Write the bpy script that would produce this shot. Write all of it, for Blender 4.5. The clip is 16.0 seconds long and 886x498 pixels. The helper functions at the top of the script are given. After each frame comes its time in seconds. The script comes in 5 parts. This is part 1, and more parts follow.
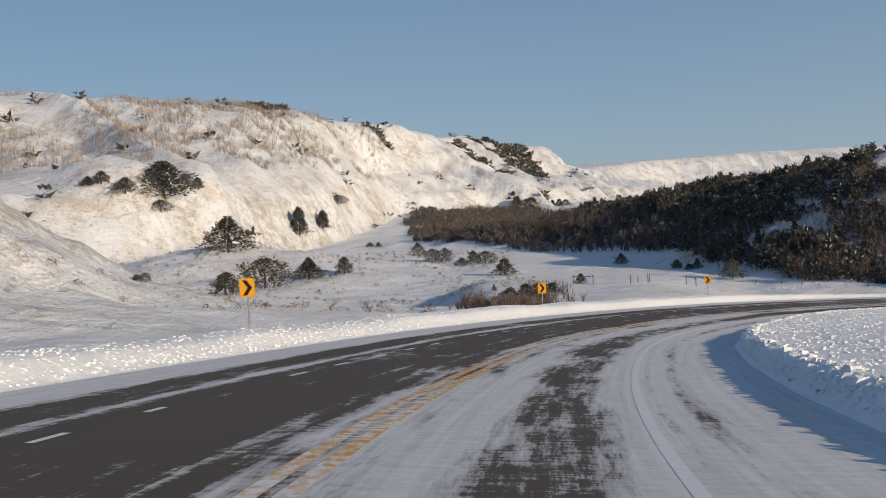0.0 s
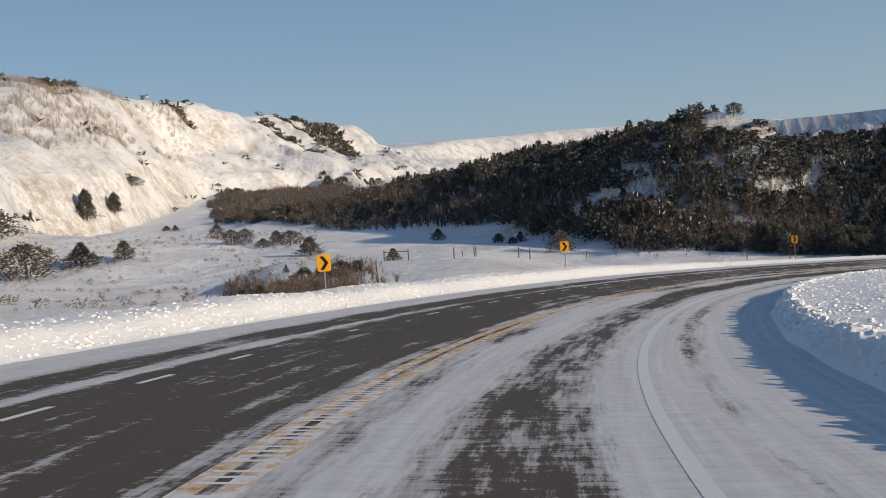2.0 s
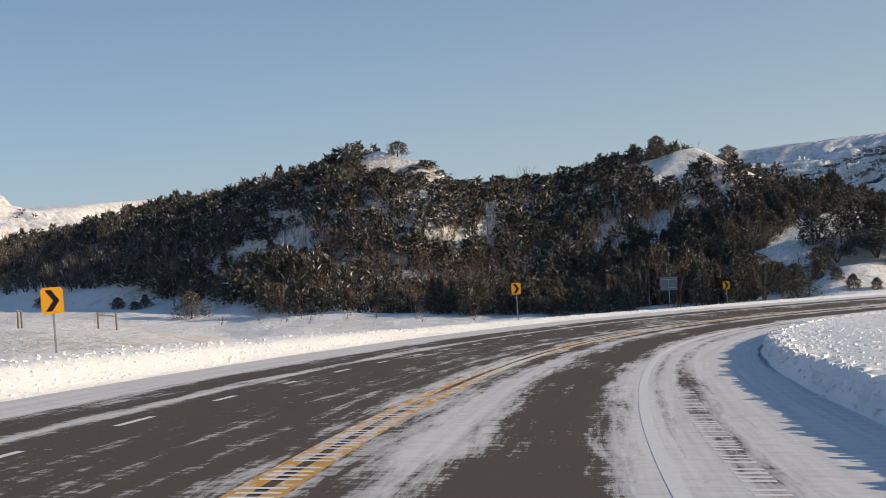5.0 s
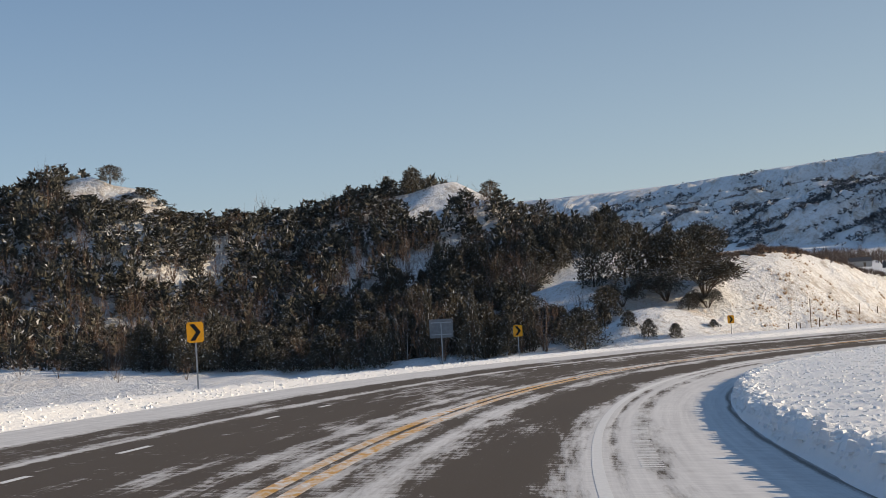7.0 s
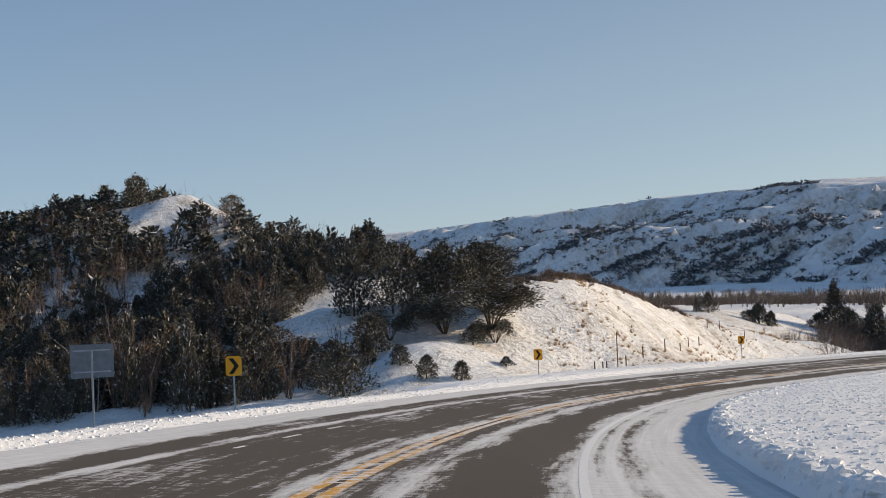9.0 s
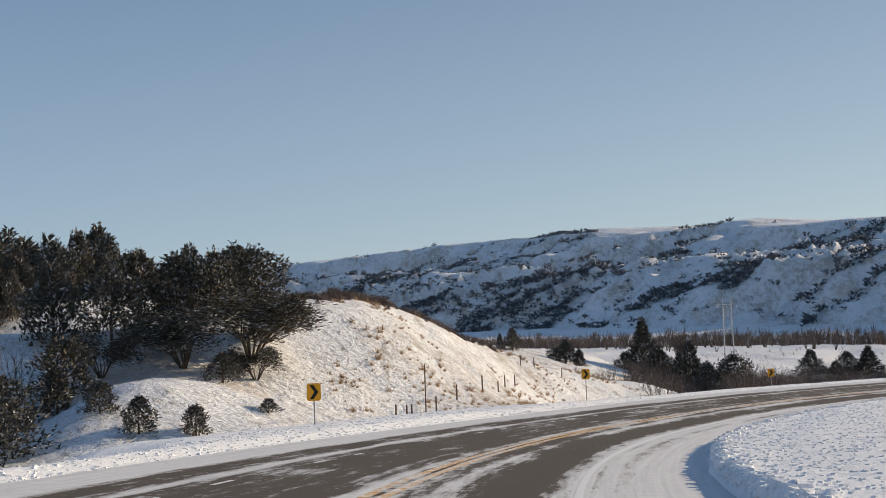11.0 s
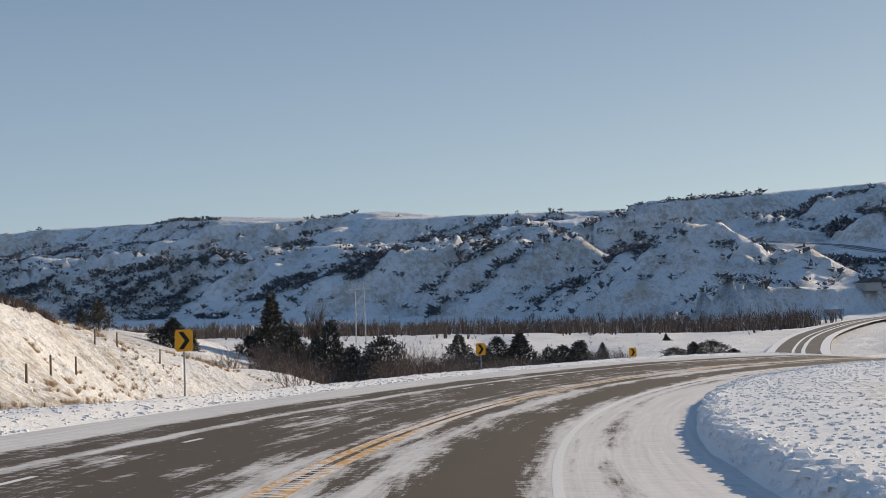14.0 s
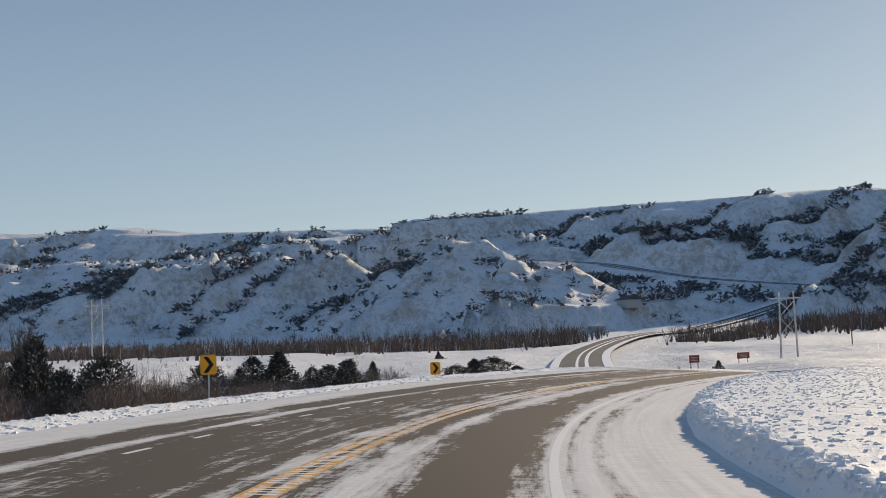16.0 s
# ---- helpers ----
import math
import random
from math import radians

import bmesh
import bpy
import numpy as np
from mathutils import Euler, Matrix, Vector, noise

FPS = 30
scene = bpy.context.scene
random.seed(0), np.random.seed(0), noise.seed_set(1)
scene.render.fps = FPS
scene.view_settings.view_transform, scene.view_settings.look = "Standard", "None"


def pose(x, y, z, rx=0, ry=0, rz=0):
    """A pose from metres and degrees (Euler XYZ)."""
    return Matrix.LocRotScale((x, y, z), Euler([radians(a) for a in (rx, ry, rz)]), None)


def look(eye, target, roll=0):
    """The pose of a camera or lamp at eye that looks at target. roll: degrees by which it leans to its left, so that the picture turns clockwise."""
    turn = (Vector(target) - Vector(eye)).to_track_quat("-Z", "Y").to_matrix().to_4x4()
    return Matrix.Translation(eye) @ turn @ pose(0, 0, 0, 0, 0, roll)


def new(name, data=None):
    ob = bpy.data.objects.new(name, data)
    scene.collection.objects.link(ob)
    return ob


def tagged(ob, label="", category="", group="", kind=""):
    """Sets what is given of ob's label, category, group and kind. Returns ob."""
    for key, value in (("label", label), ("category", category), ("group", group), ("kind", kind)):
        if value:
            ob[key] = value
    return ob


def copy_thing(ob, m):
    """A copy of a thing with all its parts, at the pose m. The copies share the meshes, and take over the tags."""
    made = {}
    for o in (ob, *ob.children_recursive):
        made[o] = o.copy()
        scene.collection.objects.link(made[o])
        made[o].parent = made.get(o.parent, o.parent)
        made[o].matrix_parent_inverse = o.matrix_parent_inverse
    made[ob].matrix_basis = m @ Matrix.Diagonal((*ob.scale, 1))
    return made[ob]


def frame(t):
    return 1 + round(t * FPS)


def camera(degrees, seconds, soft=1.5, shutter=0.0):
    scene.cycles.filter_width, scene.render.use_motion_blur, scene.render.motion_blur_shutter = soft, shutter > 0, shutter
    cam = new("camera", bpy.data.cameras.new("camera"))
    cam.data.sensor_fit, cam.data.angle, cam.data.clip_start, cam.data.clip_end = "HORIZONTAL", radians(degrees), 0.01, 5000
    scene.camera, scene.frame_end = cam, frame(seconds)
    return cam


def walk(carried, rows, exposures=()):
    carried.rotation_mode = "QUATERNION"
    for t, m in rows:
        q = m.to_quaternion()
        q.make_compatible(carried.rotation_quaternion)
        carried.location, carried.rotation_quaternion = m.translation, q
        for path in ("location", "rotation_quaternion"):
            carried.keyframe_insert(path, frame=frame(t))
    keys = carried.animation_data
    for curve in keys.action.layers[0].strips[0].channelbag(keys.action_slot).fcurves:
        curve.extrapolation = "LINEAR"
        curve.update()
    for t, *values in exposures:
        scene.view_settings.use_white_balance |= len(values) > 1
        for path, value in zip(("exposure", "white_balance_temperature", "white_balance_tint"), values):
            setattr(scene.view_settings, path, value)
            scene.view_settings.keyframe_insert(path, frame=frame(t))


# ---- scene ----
cam = camera(43.52, 16.0, 0.72)
PATH = [
    (0.0, look((0.000, -0.000, 2.100), (-1.560, 49.927, -0.100), -2.98)),
    (0.5, look((0.286, 8.317, 1.268), (0.235, 58.216, -1.905), -3.20)),
    (1.0, look((0.953, 16.521, 0.457), (2.762, 66.362, -3.103), -3.47)),
    (1.5, look((1.958, 24.613, -0.334), (6.007, 74.324, -3.858), -3.75)),
    (2.0, look((3.318, 32.576, -1.104), (9.965, 82.009, -4.596), -4.07)),
    (2.5, look((5.034, 40.398, -1.858), (14.487, 89.377, -5.273), -4.11)),
    (3.0, look((7.117, 48.061, -2.595), (19.004, 96.526, -5.735), -3.89)),
    (3.5, look((9.586, 55.549, -3.316), (23.858, 103.400, -5.871), -3.62)),
    (4.0, look((12.424, 62.848, -4.022), (29.181, 109.912, -6.079), -3.12)),
    (4.2, look((13.663, 65.710, -4.301), (31.268, 112.463, -6.373), -3.44)),
    (6.3, look((29.678, 93.740, -7.166), (57.528, 135.266, -7.223), -3.39)),
    (6.5, look((31.442, 96.206, -7.439), (60.223, 137.092, -7.444), -3.37)),
    (7.0, look((36.023, 102.192, -8.121), (67.003, 141.437, -8.049), -3.24)),
    (7.5, look((40.841, 107.914, -8.801), (73.951, 145.379, -8.542), -2.97)),
    (8.0, look((45.913, 113.355, -9.475), (81.142, 148.834, -9.045), -2.56)),
    (8.5, look((51.262, 118.490, -10.139), (88.397, 151.961, -9.294), -2.38)),
    (9.0, look((56.858, 123.331, -10.794), (95.681, 154.802, -9.275), -2.27)),
    (9.5, look((62.682, 127.888, -11.440), (103.144, 157.157, -8.947), -2.27)),
    (9.7, look((65.076, 129.629, -11.696), (106.160, 157.970, -8.722), -2.38)),
    (11.8, look((92.002, 144.914, -14.270), (137.633, 165.163, -11.482), -1.90)),
    (12.0, look((94.689, 146.080, -14.497), (140.713, 165.421, -11.726), -1.91)),
    (12.5, look((101.466, 148.778, -15.045), (148.592, 165.248, -12.246), -1.97)),
    (13.0, look((108.308, 151.111, -15.568), (156.414, 164.484, -12.925), -1.73)),
    (13.5, look((115.196, 153.028, -16.068), (164.052, 163.360, -13.542), -1.64)),
    (14.0, look((122.115, 154.540, -16.535), (171.498, 161.945, -13.998), -1.63)),
    (14.5, look((129.045, 155.625, -16.962), (178.779, 160.062, -14.347), -1.61)),
    (15.0, look((135.976, 156.319, -17.352), (185.882, 157.812, -14.673), -1.73)),
    (15.5, look((142.891, 156.644, -17.701), (192.797, 155.627, -14.810), -1.98)),
    (16.0, look((149.783, 156.616, -18.018), (199.572, 153.315, -14.831), -2.07)),
]
EXPOSURES = [(0.0, -0.30, 6250, 10), (1.0, -0.20, 6250, 10), (2.0, -0.22, 6250, 10), (3.0, -0.08, 6250, 10), (3.6, 0.06, 6350, 10), (7.0, 0.04, 6500, 10), (9.0, 0.12, 6500, 10),
             (12.5, 0.04, 6500, 10), (14.5, 0.03, 6500, 10), (16.0, 0.02, 6500, 10)]
walk(cam, PATH, EXPOSURES)

# ---- light ----
SUN_AZ, SUN_EL = radians(128), radians(16.5)
to_sun = Vector((math.sin(SUN_AZ) * math.cos(SUN_EL), math.cos(SUN_AZ) * math.cos(SUN_EL), math.sin(SUN_EL)))
world = bpy.data.worlds.new("sky")
scene.world = world
world.use_nodes = True
wn = world.node_tree
sky = wn.nodes.new("ShaderNodeTexSky")
sky.sky_type = "NISHITA"
sky.sun_disc = False
sky.sun_elevation, sky.sun_rotation = SUN_EL, SUN_AZ
sky.altitude, sky.air_density, sky.dust_density, sky.ozone_density = 700, 1.0, 0.4, 2.0
# the low sky is paled by haze
tc = wn.nodes.new("ShaderNodeTexCoord")
up = wn.nodes.new("ShaderNodeSeparateXYZ")
wn.links.new(tc.outputs["Generated"], up.inputs[0])
def haze_ramp(low, high):
    n = wn.nodes.new("ShaderNodeValToRGB")
    n.color_ramp.elements[0].position, n.color_ramp.elements[0].color = 0.0, (*low, 1)
    n.color_ramp.elements[1].position, n.color_ramp.elements[1].color = 0.40, (*high, 1)
    wn.links.new(up.outputs["Z"], n.inputs[0])
    return n


toward = wn.nodes.new("ShaderNodeVectorMath")
toward.operation = "DOT_PRODUCT"
toward.inputs[1].default_value = (to_sun.x, to_sun.y, 0)
wn.links.new(tc.outputs["Generated"], toward.inputs[0])
spread = wn.nodes.new("ShaderNodeMapRange")
spread.inputs["From Min"].default_value, spread.inputs["From Max"].default_value = -0.5, 0.9
wn.links.new(toward.outputs["Value"], spread.inputs["Value"])
haze = wn.nodes.new("ShaderNodeMix")
haze.data_type = "RGBA"
wn.links.new(spread.outputs[0], haze.inputs[0])
wn.links.new(haze_ramp((2.6, 3.65, 4.8), (0.70, 1.5, 3.0)).outputs[0], haze.inputs[6])
wn.links.new(haze_ramp((3.9, 4.5, 4.75), (1.40, 2.0, 2.85)).outputs[0], haze.inputs[7])
blend = wn.nodes.new("ShaderNodeMix")
blend.data_type = "RGBA"
blend.inputs[0].default_value = 0.78
wn.links.new(sky.outputs[0], blend.inputs[6])
wn.links.new(haze.outputs[2], blend.inputs[7])
wn.links.new(blend.outputs[2], wn.nodes["Background"].inputs[0])
wn.nodes["Background"].inputs[1].default_value = 0.12
sun = new("sun", bpy.data.lights.new("sun", "SUN"))
sun.data.energy, sun.data.angle, sun.data.color = 5.0, radians(0.6), (1.0, 0.81, 0.58)
sun.matrix_world = look(to_sun * 500, (0, 0, 0))


# ---- noise on arrays ----
def hash2(ix, iy, seed):
    n = (ix.astype(np.int64) * 374761393 + iy.astype(np.int64) * 668265263 + seed * 1274126177) & 0x7FFFFFFF
    n = ((n ^ (n >> 13)) * 1274126177) & 0x7FFFFFFF
    return ((n ^ (n >> 16)) & 0xFFFF) / 65535.0


def value_noise(x, y, seed=0):
    x, y = np.asarray(x, float), np.asarray(y, float)
    ix, iy = np.floor(x), np.floor(y)
    fx, fy = x - ix, y - iy
    fx, fy = fx * fx * (3 - 2 * fx), fy * fy * (3 - 2 * fy)
    a, b = hash2(ix, iy, seed), hash2(ix + 1, iy, seed)
    c, d = hash2(ix, iy + 1, seed), hash2(ix + 1, iy + 1, seed)
    return (a * (1 - fx) + b * fx) * (1 - fy) + (c * (1 - fx) + d * fx) * fy - 0.5


def fbm(x, y, octaves=4, seed=0):
    total, amp = 0, 1.0
    for o in range(octaves):
        total = total + amp * value_noise(x * 2**o + 17.3 * o, y * 2**o - 9.1 * o, seed + o)
        amp *= 0.5
    return total


def step(a, b, x):
    t = np.clip((np.asarray(x, float) - a) / (b - a), 0, 1)
    return t * t * (3 - 2 * t)


# ---- road line: the double yellow line, from up the hill down into the bend ----
ROAD = np.array([
    (8, -96, 10.2), (2.6, -56, 6.2), (-1.6, -15.5, 2.13), (-2.05, 5.9, 0.0), (-0.1, 26.5, -1.99), (4.0, 46.7, -3.91),
    (10.7, 65.4, -5.69), (19.6, 82.9, -7.4), (30.3, 99.0, -9.09), (42.4, 113.5, -10.79), (56.3, 126.2, -12.43),
    (71.9, 137.2, -14.05), (88.3, 146.1, -15.57), (105.5, 152.9, -16.94), (123.1, 157.3, -18.14), (140.7, 159.2, -19.12),
    (158.1, 158.7, -19.87), (175.6, 156.0, -20.52), (192.3, 151.2, -21.08), (208.5, 144.2, -21.6), (232, 131, -22.6), (262, 119, -24.6)])
BANK = 0.044


def spline(points, per):
    p = np.vstack([2 * points[0] - points[1], points, 2 * points[-1] - points[-2]])
    out = []
    for i in range(1, len(p) - 2):
        for u in np.arange(per) / per:
            out.append(0.5 * (2 * p[i] + (p[i + 1] - p[i - 1]) * u + (2 * p[i - 1] - 5 * p[i] + 4 * p[i + 1] - p[i + 2]) * u * u
                              + (3 * p[i] - p[i - 1] - 3 * p[i + 1] + p[i + 2]) * u**3))
    return np.array(out + [points[-1]])


def resample(line, gap):
    s = np.r_[0, np.cumsum(np.linalg.norm(np.diff(line, axis=0), axis=1))]
    t = np.arange(0, s[-1], gap)
    return np.stack([np.interp(t, s, line[:, k]) for k in range(3)], -1), t


GAP = 0.25
CENTRE, CENTRE_S = resample(spline(ROAD, 24), GAP)
tang = np.gradient(CENTRE[:, :2], axis=0)
tang /= np.linalg.norm(tang, axis=1, keepdims=True)
LEFT = np.stack([-tang[:, 1], tang[:, 0]], -1)


def nearest(x, y):
    """The offset to the left of the road's line, the index along it and the distance past its ends."""
    x, y = np.ravel(x), np.ravel(y)
    idx = np.empty(len(x), int)
    cx, cy = CENTRE[::8, 0], CENTRE[::8, 1]
    for a in range(0, len(x), 40000):
        sl = slice(a, a + 40000)
        idx[sl] = ((x[sl, None] - cx) ** 2 + (y[sl, None] - cy) ** 2).argmin(1) * 8
    for _ in range(3):
        along = (x - CENTRE[idx, 0]) * tang[idx, 0] + (y - CENTRE[idx, 1]) * tang[idx, 1]
        idx = np.clip(idx + np.rint(along / GAP).astype(int), 0, len(CENTRE) - 1)
    v = (x - CENTRE[idx, 0]) * LEFT[idx, 0] + (y - CENTRE[idx, 1]) * LEFT[idx, 1]
    along = (x - CENTRE[idx, 0]) * tang[idx, 0] + (y - CENTRE[idx, 1]) * tang[idx, 1]
    return v, idx, np.abs(along)


def road_z(idx, v):
    return CENTRE[idx, 2] + BANK * np.clip(v, -9, 10)


# ---- ground shape ----
def bump(x, y, cx, cy, rx, ry, turn=0, power=1.0):
    c, s = math.cos(radians(turn)), math.sin(radians(turn))
    dx, dy = x - cx, y - cy
    a, b = (dx * c + dy * s) / rx, (-dx * s + dy * c) / ry
    return np.exp(-((a * a + b * b) ** power))


def along_line(x, y, line):
    """Distance to a polyline of (x, y, z) and z of its nearest point."""
    best, bz, bt = np.full(x.shape, 1e9), np.zeros(x.shape), np.zeros(x.shape)
    run = 0.0
    for (x0, y0, z0), (x1, y1, z1) in zip(line, line[1:]):
        ll = math.hypot(x1 - x0, y1 - y0)
        t = np.clip(((x - x0) * (x1 - x0) + (y - y0) * (y1 - y0)) / ll**2, 0, 1)
        d = np.hypot(x - x0 - t * (x1 - x0), y - y0 - t * (y1 - y0))
        m = d < best
        best, bz, bt = np.where(m, d, best), np.where(m, z0 + t * (z1 - z0), bz), np.where(m, run + t * ll, bt)
        run += ll
    return best, bz, bt


BLUFF = [(1500, 2500, 74), (1690, 1480, 92), (1560, 900, 105), (1440, 645, 97), (1352, 600, 93), (1290, 470, 81), (1270, 390, 85), (1240, 325, 75),
         (1180, 155, 69), (1150, 118, 62), (1138, 99, 60), (1132, 90, 72), (1126, 80, 74), (1080, 20, 70), (1026, -52, 69), (927, -167, 66), (884, -213, 61), (760, -420, 62), (600, -800, 66)]
MESA = [(-1000, 280, 110), (-600, 500, 98), (-293, 690, 84), (-230, 897, 90.5), (-168, 968, 88), (-140, 1007, 80), (-75, 1102, 80), (-58, 1180, 68), (-3, 1400, 81), (29, 1508, 70),
        (102, 1647, 74), (124, 1770, 54), (200, 2050, 46), (291, 2330, 55), (415, 2515, 67), (521, 2597, 70), (700, 2740, 80), (900, 2900, 86)]
WOOD = [(-10, 640, -17), (34, 534, -11), (75, 470, -3), (100, 404, 2.5), (110, 348, 4.5)]
PEAK = [(100, 311, 4.5), (104, 304, 7.4), (110, 299, 9.0), (117, 293, 6.2)]
WOOD_2 = [(112, 298, 3), (128, 296, -0.5), (150, 282, 0.2), (167.5, 264, 4.6), (166, 243, -4.5), (161, 226, -8.5)]
KNOLL = [(134, 206, -13.5), (150, 196, -11), (157.5, 194, -10.8), (167, 196.5, -10.4), (177, 198, -11.1), (188, 199.5, -13.6), (202, 200, -18.0), (217, 198.7, -22.2), (233, 196, -26.5)]
FAR_ROAD = [(262, 119, -24.8), (290, 118, -27), (330, 120, -28.3), (376, 114, -28.5), (452, 97, -28), (540, 68, -27), (590, 44, -26.5),
            (606, 25, -26.1), (662, -16, -22.1), (710, -59, -15.0), (741, -88, -10.5), (754, -97, -8.3), (764, -89, -5.8), (780, -65, -2.8), (797, -36, 1.5), (814, -10, 7.5), (835, 12, 13.1), (855, 40, 16.9), (880, 77, 21.0), (913, 108, 24.6)]


BLUFF_SHAPE = (-22.0, 335, 60, 31, 21, 8, 0.28, 0.8)
MESA_SHAPE = (-20.0, 430, 62, 21, 8.0, 8, 0.34, 0.3)


def behind(x, y, line):
    """True on the left-hand side of a polyline."""
    best, sgn = np.full(x.shape, 1e9), np.zeros(x.shape)
    for (x0, y0, _), (x1, y1, _) in zip(line, line[1:]):
        ll = math.hypot(x1 - x0, y1 - y0)
        t = np.clip(((x - x0) * (x1 - x0) + (y - y0) * (y1 - y0)) / ll**2, 0, 1)
        d = np.hypot(x - x0 - t * (x1 - x0), y - y0 - t * (y1 - y0))
        s = ((x1 - x0) * (y - y0) - (y1 - y0) * (x - x0)) / ll
        m = d < best - 0.01
        best, sgn = np.where(m, d, best), np.where(m, s, sgn)
    return sgn > 0


def badland(x, y, line, foot, reach, rib, seed, rough, ragged, cliff, shear=0.25):
    """A long eroded slope under a crest line: ribs and gullies that run down from a flat top."""
    d, cz, _ = along_line(x, y, line)
    ax, ay = line[-1][0] - line[0][0], line[-1][1] - line[0][1]
    run = (x * ax + y * ay) / math.hypot(ax, ay)
    warp = 14 * fbm(x / 70, y / 70, 3, seed)
    run = run + warp + shear * d
    spur = 1 - 2 * np.abs(value_noise(run / rib, d / (rib * 9), seed + 1)) * 2
    side = np.abs(value_noise((run - 7) / rib, d / (rib * 9), seed + 1)) - np.abs(value_noise((run + 7) / rib, d / (rib * 9), seed + 1))
    side = side * 4 + 1.2 * (np.abs(value_noise((run - 4) / (rib * 0.36), d / (rib * 3), seed + 2)) - np.abs(value_noise((run + 4) / (rib * 0.36), d / (rib * 3), seed + 2)))
    sub = 1 - 2 * np.abs(value_noise(run / (rib * 0.36), d / (rib * 3), seed + 2)) * 2
    fine = fbm(x / 22, y / 22, 4, seed + 3)
    rill = 1 - 4 * np.abs(value_noise(run / (rib * 0.15), d / (rib * 1.2), seed + 8))
    reach = reach * (1 - 0.42 * step(120, -150, y) * step(400, 700, x)) * (1 - 0.62 * step(230, 320, y) * step(-170, -60, x) * step(900, 500, x))
    t = np.clip(1 - (d + ragged * fbm(x / 30, y / 30, 3, seed + 4)) / (reach * (1 + 0.28 * spur)), 0, 1)
    prof = (1 - cliff) * t + 0.24 * cliff * step(0.12, 0.3, t) + 0.76 * cliff * step(0.58, 0.97, t)
    mid = step(0.0, 0.3, t) * (1 - step(0.80, 1.0, t))
    z = foot + (cz - foot) * prof + rough * mid * (0.58 * spur + 0.42 * sub + 0.16 * rill + 0.55 * fine)
    # benches of harder rock
    z = z - 14 * (1 - step(0.0, 0.12, t))
    z = z + 0.06 * rough * mid * np.sin((z + 6 * fbm(x / 120, y / 120, 2, seed + 6)) / 2.6)
    # the ribs stay under the rim
    z = np.minimum(z, cz - 0.11 * d + 1.2 * fine)
    top = cz + 0.004 * d + 1.5 * fbm(x / 60, y / 60, 3, seed + 5)
    return np.where(behind(x, y, line), np.maximum(top, z), z), t, spur, side


def base_height(x, y):
    # valley floor, dropping from the side creek to the river bottom
    z = -20.0 - 8.5 * np.maximum(step(190, 300, x), step(160, 212, x) * step(215, 195, y)) + 1.3 * fbm(x / 60, y / 60, 4, 5) + 6.5 * step(300, 190, y) * step(62, 22, x) * step(-16, 2, x) - 4 * bump(x, y, 0, 138, 9, 16, 20)
    z = z + 13 * step(480, 1150, y) * step(260, 120, x)
    # beyond the river the plain rises gently to the bluff
    z = z + 7.5 * step(590, 850, x - 0.35 * (y - 100))
    z = z - 2.5 * np.exp(-(((x - 560 - 0.35 * (y - 100)) / 26) ** 2)) * step(330, 480, x)
    # sunny mesa
    mesa, _, _, _ = badland(x, y, MESA, *MESA_SHAPE)
    z = np.maximum(z, mesa)
    # near spur beside the road and the slopes under the mesa
    z = z + 9 * bump(x, y, -95, 215, 50, 60, 20) + 12 * bump(x, y, -82, 352, 44, 38, -20) + 7 * bump(x, y, -138, 440, 75, 60, -20) + 3.5 * fbm(x / 34, y / 34, 4, 33) * step(-20, -60, x) * step(240, 300, y) * step(720, 560, y)
    z = z + 2.2 * fbm(x / 26, y / 26, 4, 24) * step(15, -20, x) * step(80, 130, y)
    # level field beside the bend, above the creek
    z = z + 1.0 * bump(x, y, 27, 172, 24, 36, -32, 1.8)
    # wooded ridge and its lit knoll
    for line, wide in ((WOOD, 62), (PEAK, 27), (WOOD_2, 48), (KNOLL, 18)):
        d, cz, run = along_line(x, y, line)
        t = np.clip(1 - (d + 3 * fbm(x / 16, y / 16, 3, 27)) / wide, 0, 1)
        shape = 0.55 * t + 0.45 * t * t * (3 - 2 * t)
        z = np.maximum(z, z + (cz - z) * shape)
    z = z + 4.2 * bump(x, y, 131, 185, 11, 8, 25)
    z = z + 1.1 * fbm(x / 11, y / 11, 4, 28) * step(250, 180, x) * step(165, 190, y) * step(420, 300, y) * step(20, 60, x)
    z = z + (0.7 * fbm(x / 5, y / 5, 3, 34) + 0.5 * np.abs(value_noise((x + 0.5 * y) / 3.2, y / 14, 35))) * step(36, 16, along_line(x, y, KNOLL)[0])
    # hummocks past the knoll
    z = z + 8.5 * bump(x, y, 283, 232, 66, 26, 12) + 3.5 * bump(x, y, 232, 190, 26, 11, -20) + 3 * bump(x, y, 330, 180, 30, 18) + 2.5 * bump(x, y, 300, 150, 22, 10, -15)
    z = z - 3.5 * bump(x, y, 335, 178, 75, 32) + 3.2 * bump(x, y, 266, 181, 11, 6, -20) + 0.8 * fbm(x / 18, y / 18, 3, 29) * step(230, 260, x)
    z = z + 3.0 * np.abs(fbm(x / 46, y / 30, 3, 30)) * step(225, 260, x) * step(560, 430, x)
    # shaded bluff across the river
    bluff, _, _, _ = badland(x, y, BLUFF, *BLUFF_SHAPE)
    z = np.maximum(z, bluff)
    # the highway's far leg, benched into the floor and a spur of the bluff
    d, cz, run = along_line(x, y, FAR_ROAD)
    spur = cz - 0.7 - (0.62 + 0.2 * fbm(x / 45, y / 45, 3, 44)) * np.clip(d - 13, 0, None) + (3 * fbm(x / 30, y / 30, 4, 43) - 1.5 - 5 * np.abs(value_noise(run / 26 + d / 90, 0 * d, 45))) * step(14, 40, d)
